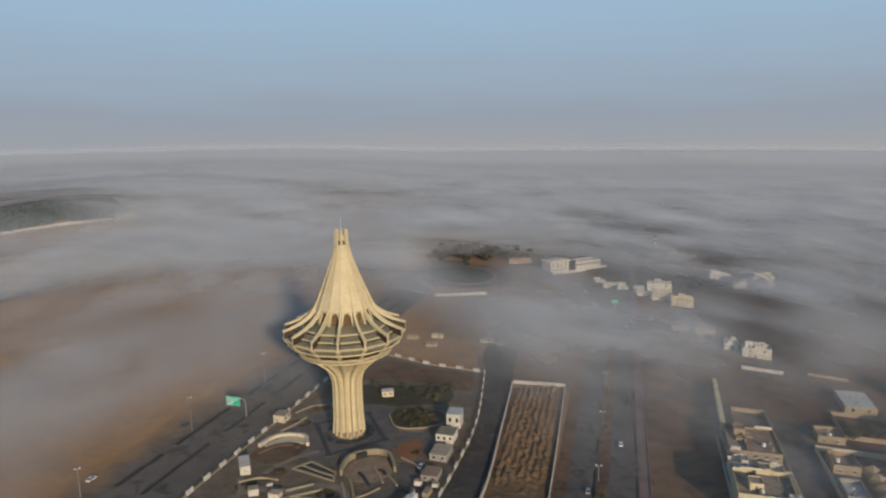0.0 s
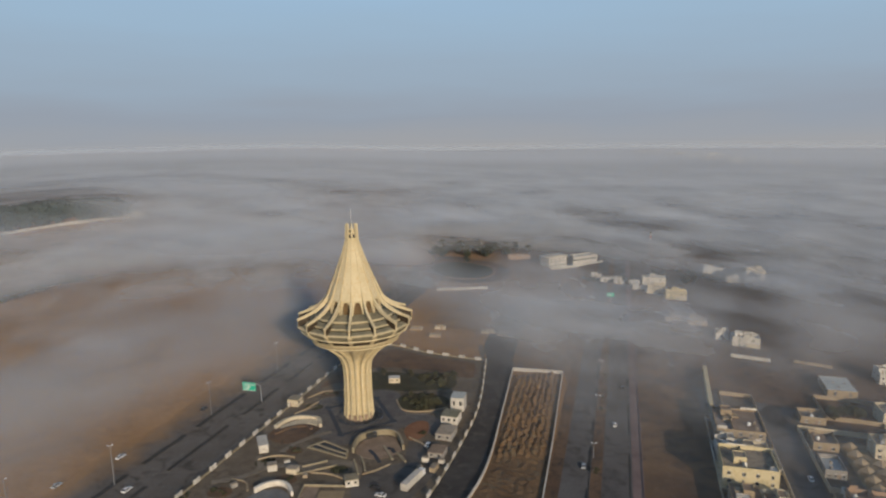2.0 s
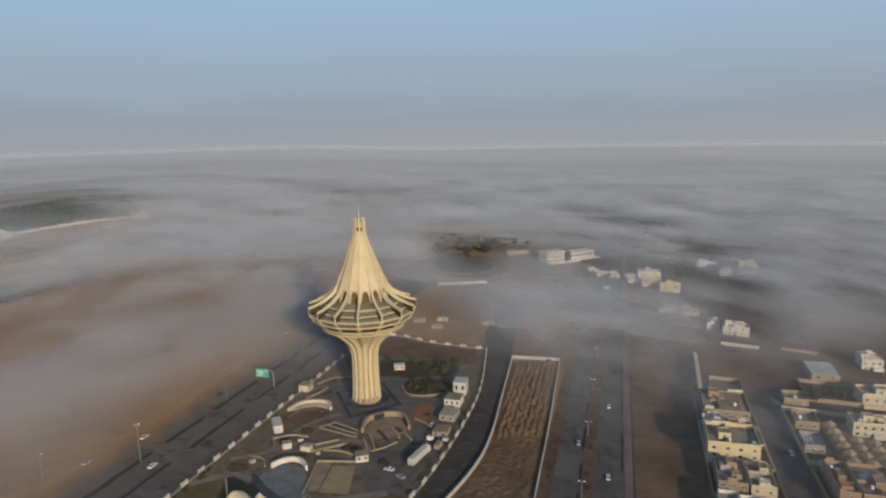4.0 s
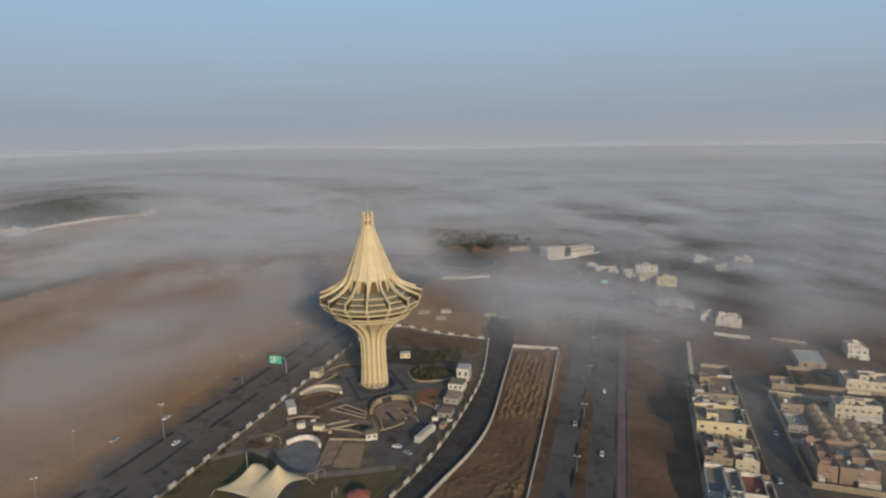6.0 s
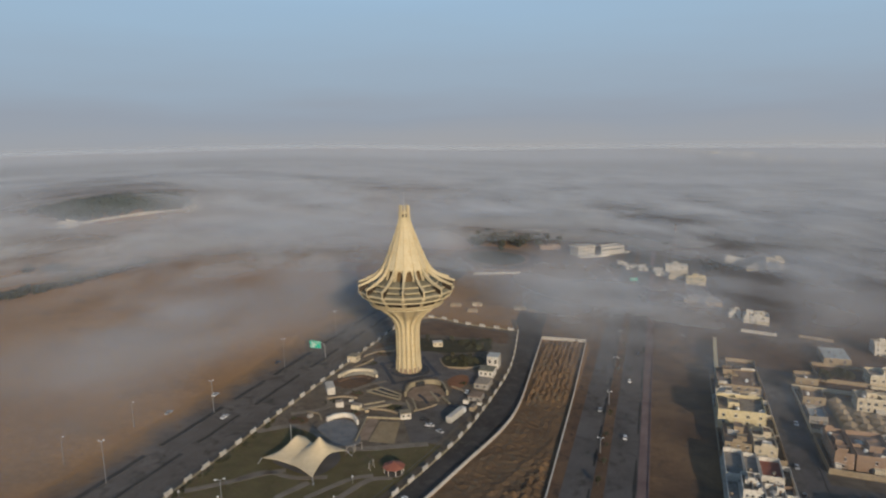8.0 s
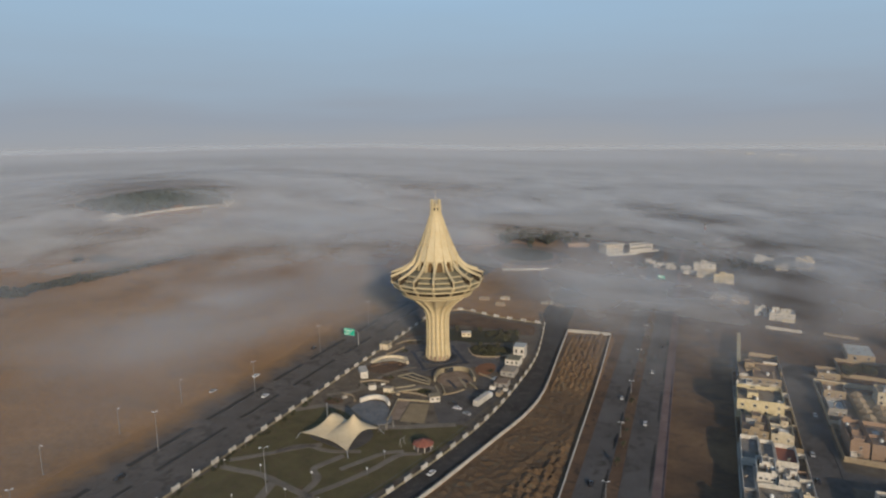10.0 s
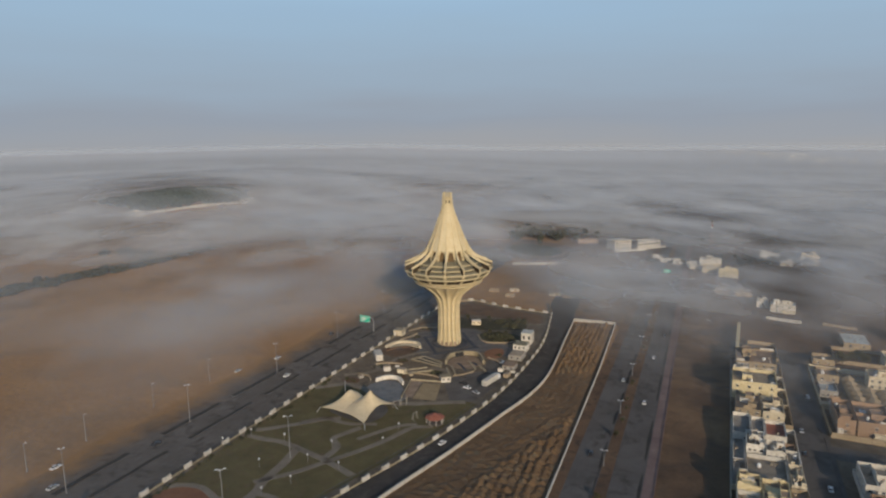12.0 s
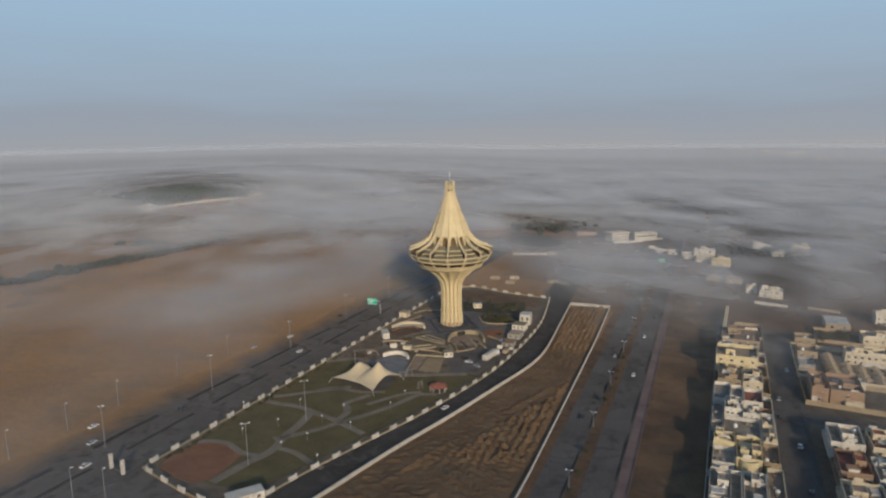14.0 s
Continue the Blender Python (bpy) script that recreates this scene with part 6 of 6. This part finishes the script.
for i in range(6):
    for j in range(9):
        e, f = 165 + i * 8.0, 62 + j * 7.4
        if f > 68 and e > 190:
            continue
        x, y = row(e + rnd.uniform(-0.4, 0.4), f + rnd.uniform(-0.4, 0.4))
        ob = thing("shade_tent", x, y, ROW_TURN + 45 + rnd.uniform(-4, 4), "small tan pyramid-shaped shade tent in a row", "shade tent", "yard shade tents")
        part("canopy", CANOPY, None, ob)
        for sx in (-2.1, 2.1):
            for sy in (-2.1, 2.1):
                part("post", POST, None, ob).location = (sx, sy, 0)

rnd = random.Random(62)
for i in range(9):
    tree(252 + rnd.uniform(-9, 9), -20 + rnd.uniform(-6, 6), rnd.uniform(1.2, 1.7), label="dark broad tree in the school yard", group="yard trees")

# denser rows near the front
seed = 100
for e, f0, f1, h, wall, roof, label in (
    (59, 46, 60, 7.5, "white", ROOFGREY, "white house with a cluttered roof"),
    (59, 61.5, 76, 8.0, "cream", REDROOF, "cream house with a red-brown roof"),
    (59, 78, 94, 7.0, "white", ROOFGREY, "white house with pale parapets"),
    (59, 96, 112, 8.0, "tan", ROOFBROWN, "tan house with a flat roof"),
    (30, 46, 58, 8.0, "salmon", REDROOF, "salmon house with a red-brown roof"),
    (30, 59, 74, 7.0, "white", ROOFGREY, "white house with a flat roof"),
    (30, 75.5, 92, 8.5, "cream", ROOFGREY, "cream house with roof rooms"),
    (30, 94, 112, 7.5, "white", ROOFGREY, "white house with roof tanks"),
    (4, 45, 60, 7.0, "cream", ROOFBROWN, "cream house with a brown roof"),
    (4, 61, 77, 8.2, "white", ROOFGREY, "white house with a stair room"),
    (4, 78, 95, 7.4, "white", ROOFPALE, "white house with a pale roof"),
    (4, 97, 113, 8.0, "yellow", ROOFGREY, "yellow house with a flat roof"),
    (-22, 45, 62, 8.6, "white", ROOFGREY, "white corner house with a flat roof"),
    (-22, 63, 80, 7.6, "cream", ROOFGREY, "cream house with roof tanks"),
    (-22, 82, 98, 8.4, "tan", ROOFBROWN, "tan house with a brown roof"),
    (-48, 45, 62, 8.0, "cream", ROOFGREY, "cream house with a flat roof"),
    (-48, 64, 82, 8.0, "white", ROOFGREY, "white house with a flat roof"),
    (-74, 45, 64, 8.0, "white", ROOFGREY, "white house with a flat roof"),
    (-74, 66, 84, 8.0, "cream", ROOFGREY, "cream house with a flat roof"),
):
    seed += 1
    villa(e, e + 20, f0 + 0.6, f1 - 0.6, h, wall, roof, label, seed, wins=3, tanks=seed % 3)
    lot_wall(e - 3.5, e + 22.5, f0, f1, 2.4, wall)

# ---- beyond the mist: outlying houses ----
def far_house(x, y, rot, w, d, h, wall, label, seed, **more):
    more.setdefault("wins", 2 if h > 5 else 1)
    more.setdefault("storeys", 2 if h > 5 else 1)
    return house(x, y, rot, w, d, h, wall, ROOFPALE if wall == "white" else ROOFGREY, label, seed, group="outlying houses", **more)


far_house(271, 103, -25, 18, 12, 7.0, "white", "white house alone on open ground", 201, tanks=2)
far_house(262, 119, -25, 9, 8, 5.0, "white", "cream annex beside the white house", 202, tanks=2)
far_house(262, 156, -25, 14, 10, 4.0, "tan", "low tan house half lost in mist", 203)
far_house(247, 166, -25, 12, 9, 3.6, "tan", "low tan shed half lost in mist", 204, storeys=1)
plain_wall("outlying_wall", [(246, 78), (256, 72), (267, 66)], 2.6, 0.4, WALLS["white"], "white wall before the white house")
plain_wall("outlying_wall_east", [(282, 64), (291, 58), (300, 51.6)], 2.4, 0.4, WALLS["tan"], "tan wall beyond the hall")
far_house(281, 234, -20, 18, 10, 7.5, "yellow", "pale yellow house in a small far cluster", 205, tanks=0)
far_house(284, 288, -20, 22, 11, 8.5, "white", "long white house in a small far cluster", 210, tanks=1)
far_house(273, 256, -20, 19, 9, 5.5, "cream", "pale flat-roofed house in a small far cluster", 206, tanks=0)
rnd = random.Random(207)
for i in range(17):
    k = i / 16
    x, y = 236 + 40 * k + rnd.uniform(-6, 6), 322 - 62 * k + rnd.uniform(-9, 9)
    far_house(x, y, -20 + rnd.uniform(-6, 6), rnd.uniform(5.5, 10), rnd.uniform(5, 8), rnd.uniform(2.8, 5.0), "white", "small white house in a far cluster", 300 + i, tanks=0, stair=False)
far_house(366, 328, -20, 20, 14, 8, "white", "white house among dark trees", 215)
far_house(372, 300, -20, 12, 9, 5, "white", "small white house among dark trees", 217)
far_house(402, 310, -20, 18, 14, 11, "cream", "tall cream house among dark trees", 216, storeys=3)


def office():
    """The pale two-winged building in the mist."""
    x, y = 226, 384
    ob = thing("office_building", x, y, 22, "pale two-storey office building with long window bands", "building")
    g = Geo()
    block(g, -16, 4, -1, 26, 16, 13)
    part("west_wing", g, WALLS["white"], ob)
    g = Geo()
    block(g, 18, 2, -1, 40, 14, 10)
    part("east_wing", g, WALLS["white"], ob)
    g = Geo()
    g.box(-1.5, -2.5, -1, 8, 7, 12)
    part("entrance", g, GLASS, ob, "dark glazed entrance block")
    for i in range(9):
        g = Geo()
        g.box(1.5 + i * 4, -5.05, 4.6, 2.6, 0.2, 1.8)
        part("window", g, GLASS, ob)
    for k in (2.4, 6.2, 9.4):
        for i in range(4):
            g = Geo()
            g.box(-26 + i * 5.5, -4.05, k, 3.4, 0.2, 1.3)
            part("window", g, GLASS, ob)
    g = Geo()
    g.box(-23, 0, 13, 26, 12, 0.8)
    part("roof_canopy", g, WHITEWALL, ob)
    g = Geo()
    g.box(-12, -13, 0, 44, 1.0, 2.6)
    part("forecourt_wall", g, WHITEWALL, ob)
    g = Geo()
    g.box(28, -9, 0, 30, 0.8, 2.4)
    part("side_wall", g, WHITEWALL, ob)


office()


def radio_mast(x, y, tall):
    ob = thing("radio_mast", x, y, 10, "slender lattice radio mast with red and white bands", "mast")
    n = 10
    for k in range(n):
        z0, z1 = tall * k / n, tall * (k + 1) / n
        r0, r1 = 1.5 - 1.1 * k / n, 1.5 - 1.1 * (k + 1) / n
        g = Geo()
        for i in range(3):
            a, b = 2 * math.pi * i / 3, 2 * math.pi * (i + 1) / 3
            p0, p1 = (r0 * math.cos(a), r0 * math.sin(a), z0), (r1 * math.cos(a), r1 * math.sin(a), z1)
            g.tube([p0, p1], 0.16, 4)
            g.tube([p0, (r1 * math.cos(b), r1 * math.sin(b), z1)], 0.09, 4)
        part("section", g, REDROOF if k % 2 == 0 else WHITEMARK, ob)
    g = Geo()
    g.lathe([(0.9, tall - 1.5), (0.9, tall + 0.8), (0.2, tall + 1.0)], 8)
    part("antenna_head", g, RAIL, ob)


radio_mast(330, 405, 34)

# roundabout with a green middle, and low walls near it
patch("roundabout_lawn", ring(103, 358, 33, 28, 1.2), 0.5, DARKLAWN, "round green lawn of a roundabout in the mist", "lawn")
g = Geo()
strip(g, ring(103, 358, 44, 32, 1.2) + ring(103, 358, 44, 32, 1.2)[:1], 8, 8, -0.3, 0.12)
solid("roundabout_road", g, EARTH, "dusty dark ring road of the roundabout", "road", kind="structure")
plain_wall("roadside_wall", [(67.3, 267.2), (92, 270), (115.4, 274.1)], 2.4, 0.6, WHITEWALL, "white roadside wall in the mist")
far_house(178, 420, 0, 26, 9, 4.5, "salmon", "long low building with a red roof edge", 220, storeys=1, wins=6, stair=False)
for x, y, w, wall, k in ((92, 138, 10, "cream", 230), (101, 132, 7, "tan", 231), (58, 150, 8, "cream", 232), (40, 148, 9, "tan", 233), (52, 131, 8, "tan", 234)):
    far_house(x, y, -10, w, 5, 2.0, wall, "low flat-roofed hut in the mist behind the compound", k, storeys=1, wins=0, stair=False, tanks=0)


def woods(name, spots, label, leaf, seed):
    """Many small far tree crowns in one mesh."""
    rnd = random.Random(seed)
    g = Geo()
    for x, y, r, t in spots:
        z = gz(x, y)
        for i in range(16):
            a, u = rnd.uniform(0, 6.28), rnd.uniform(0, 1)
            p = Vector((x + r * 0.6 * rnd.random() * math.cos(a), y + r * 0.6 * rnd.random() * math.sin(a), z + t * (0.3 + 0.6 * u)))
            for j in range(3):
                d = Vector((rnd.uniform(-1, 1), rnd.uniform(-1, 1), rnd.uniform(-0.4, 1))).normalized()
                e = d.cross(Vector((rnd.uniform(-1, 1), rnd.uniform(-1, 1), rnd.uniform(-1, 1)))).normalized()
                f = d.cross(e)
                s = r * rnd.uniform(0.22, 0.4)
                q = p + d * r * 0.2
                g.add([q - e * s, q + f * s, q + e * s, q - f * s], [(0, 1, 2, 3)])
        g.tube([(x, y, z - 0.4), (x, y, z + t * 0.5)], r * 0.07, 4)
    solid(name, g, leaf, label, "trees", kind="stuff")


rnd = random.Random(71)
OASIS = [(-324, 658), (-436, 497), (-560, 640), (-470, 800), (-390, 790)]
spots = []
while len(spots) < 520:
    x, y = rnd.uniform(-570, -320), rnd.uniform(495, 810)
    inside = False
    for (x0, y0), (x1, y1) in zip(OASIS, OASIS[1:] + OASIS[:1]):
        if (y0 > y) != (y1 > y) and x < (x1 - x0) * (y - y0) / (y1 - y0) + x0:
            inside = not inside
    if inside:
        spots.append((x, y, rnd.uniform(5, 9), rnd.uniform(6, 11)))
woods("palm_grove", spots, "dense blue-green palm grove on a far rise", TEALLEAF, 72)
plain_wall("grove_wall", [(-318, 660), (-372, 580), (-432, 492)], 3.5, 1.2, WHITEWALL, "long white wall round the far grove")
far_house(-322, 648, 50, 26, 12, 7, "white", "white building at the grove's corner", 240, wins=4)
far_house(-430, 486, 50, 22, 12, 7, "white", "white building at the grove's wall", 241, wins=4)
far_house(-556, 655, 40, 24, 14, 7, "white", "white building behind the grove", 242, wins=4)
spots = [(p[0] + rnd.gauss(0, 5), p[1] + rnd.gauss(0, 5), rnd.uniform(3, 6), rnd.uniform(2.5, 5)) for p in smooth_line([(-420, -20), (-370, 77), (-325, 166), (-296, 224), (-268, 320)], 1.1) if rnd.random() < 0.9]
spots += [(-200 + rnd.gauss(0, 9), 482 + rnd.gauss(0, 8), rnd.uniform(5, 8), rnd.uniform(5, 8)) for i in range(26)]
spots += [(-330 + rnd.gauss(0, 14), 262 + rnd.gauss(0, 8), rnd.uniform(4, 7), rnd.uniform(4, 6)) for i in range(22)]
woods("tree_line", spots, "dark line of scrub and trees across the desert", DARKLEAF, 73)
spots = [(330 + rnd.gauss(0, 22), 315 + rnd.gauss(0, 14), rnd.uniform(3, 6), rnd.uniform(3, 6)) for i in range(24)]
spots += [(385 + rnd.gauss(0, 12), 322 + rnd.gauss(0, 10), rnd.uniform(5, 8), rnd.uniform(5, 9)) for i in range(26)]
spots += [(250 + rnd.gauss(0, 14), 300 + rnd.gauss(0, 10), rnd.uniform(2, 4), rnd.uniform(2, 4)) for i in range(22)]
spots += [(130 + rnd.gauss(0, 35), 470 + rnd.gauss(0, 24), rnd.uniform(5, 8), rnd.uniform(5, 10)) for i in range(60)]
spots += [(330 + rnd.gauss(0, 20), 470 + rnd.gauss(0, 20), rnd.uniform(5, 8), rnd.uniform(5, 8)) for i in range(24)]
woods("far_trees", spots, "dark trees round the outlying houses", DARKLEAF, 74)

# the far town on the right-hand horizon
rnd = random.Random(81)
for i in range(60):
    k = i / 59
    x, y = 1330 + 40 * k + rnd.uniform(-95, 95), 2760 - 860 * k + rnd.uniform(-120, 120)
    w, d, h = rnd.uniform(18, 46), rnd.uniform(16, 34), rnd.uniform(7, 15)
    ob = thing("distant_block", x, y, rnd.uniform(-30, 30), "pale distant town block in haze", "building", "distant town")
    g = Geo()
    block(g, 0, 0, -2, w, d, h + 2)
    part("wall", g, WALLS["white"], ob)
    g = Geo()
    g.box(0, 0, h - 0.9, w - 1, d - 1, 0.1)
    part("roof", g, ROOFPALE, ob)

# ---- mist and haze ----
def mist(name, lift, seed, near, far, most, least, patch_size, distant, label):
    g = Geo()
    xs = [-4300, -3000, -2000, -1400] + list(range(-1000, 1401, 50)) + [1800, 2500, 3300, 4300]
    ys = [-1500, -1000, -700] + list(range(-500, 1501, 50)) + [1800, 2200, 2700, 3300, 4200]
    for y in ys:
        for x in xs:
            w = noise.noise(Vector((x * 0.007 + seed * 9.1, y * 0.007, seed)))
            calm = max(0.0, 1 - math.hypot(x, y) / 1500)
            g.v.append((x, y, plain(x, y) + lift * (1 + 0.22 * w * calm) + 0.2))
    n = len(xs)
    g.f = [(j * n + i, j * n + i + 1, (j + 1) * n + i + 1, (j + 1) * n + i) for j in range(len(ys) - 1) for i in range(n - 1)]
    g.s = [0] * len(g.f)
    me = g.mesh(name, vapour("mist_%s" % name, seed, near, far, most, least, patch_size, distant), smooth=True)
    tagged(new("mist_bank", me), label, "mist", "mist banks", "stuff")


mist("low", 7, 1.0, 110, 820, 0.50, 0.003, 80, 0.15, "thin drifting ground mist over the plain")
mist("middle", 15, 2.3, 110, 820, 0.52, 0.003, 125, 0.15, "drifting mist bank over the plain")
mist("upper", 25, 3.1, 120, 860, 0.52, 0.003, 190, 0.2, "higher mist bank over the plain")
mist("top", 38, 4.7, 170, 950, 0.52, 0.003, 290, 0.72, "highest veil of mist over the far plain")


def haze_ring(reach, levels, material, label):
    g = Geo()
    n = 72
    for z in levels:
        g.v += [(reach * math.cos(2 * math.pi * i / n), reach * math.sin(2 * math.pi * i / n), z) for i in range(n)]
    g.f = [(j * n + i, j * n + (i + 1) % n, (j + 1) * n + (i + 1) % n, (j + 1) * n + i) for j in range(len(levels) - 1) for i in range(n)]
    g.s = [0] * len(g.f)
    solid("backdrop", g, material, label, "haze", kind="structure", smooth=True)


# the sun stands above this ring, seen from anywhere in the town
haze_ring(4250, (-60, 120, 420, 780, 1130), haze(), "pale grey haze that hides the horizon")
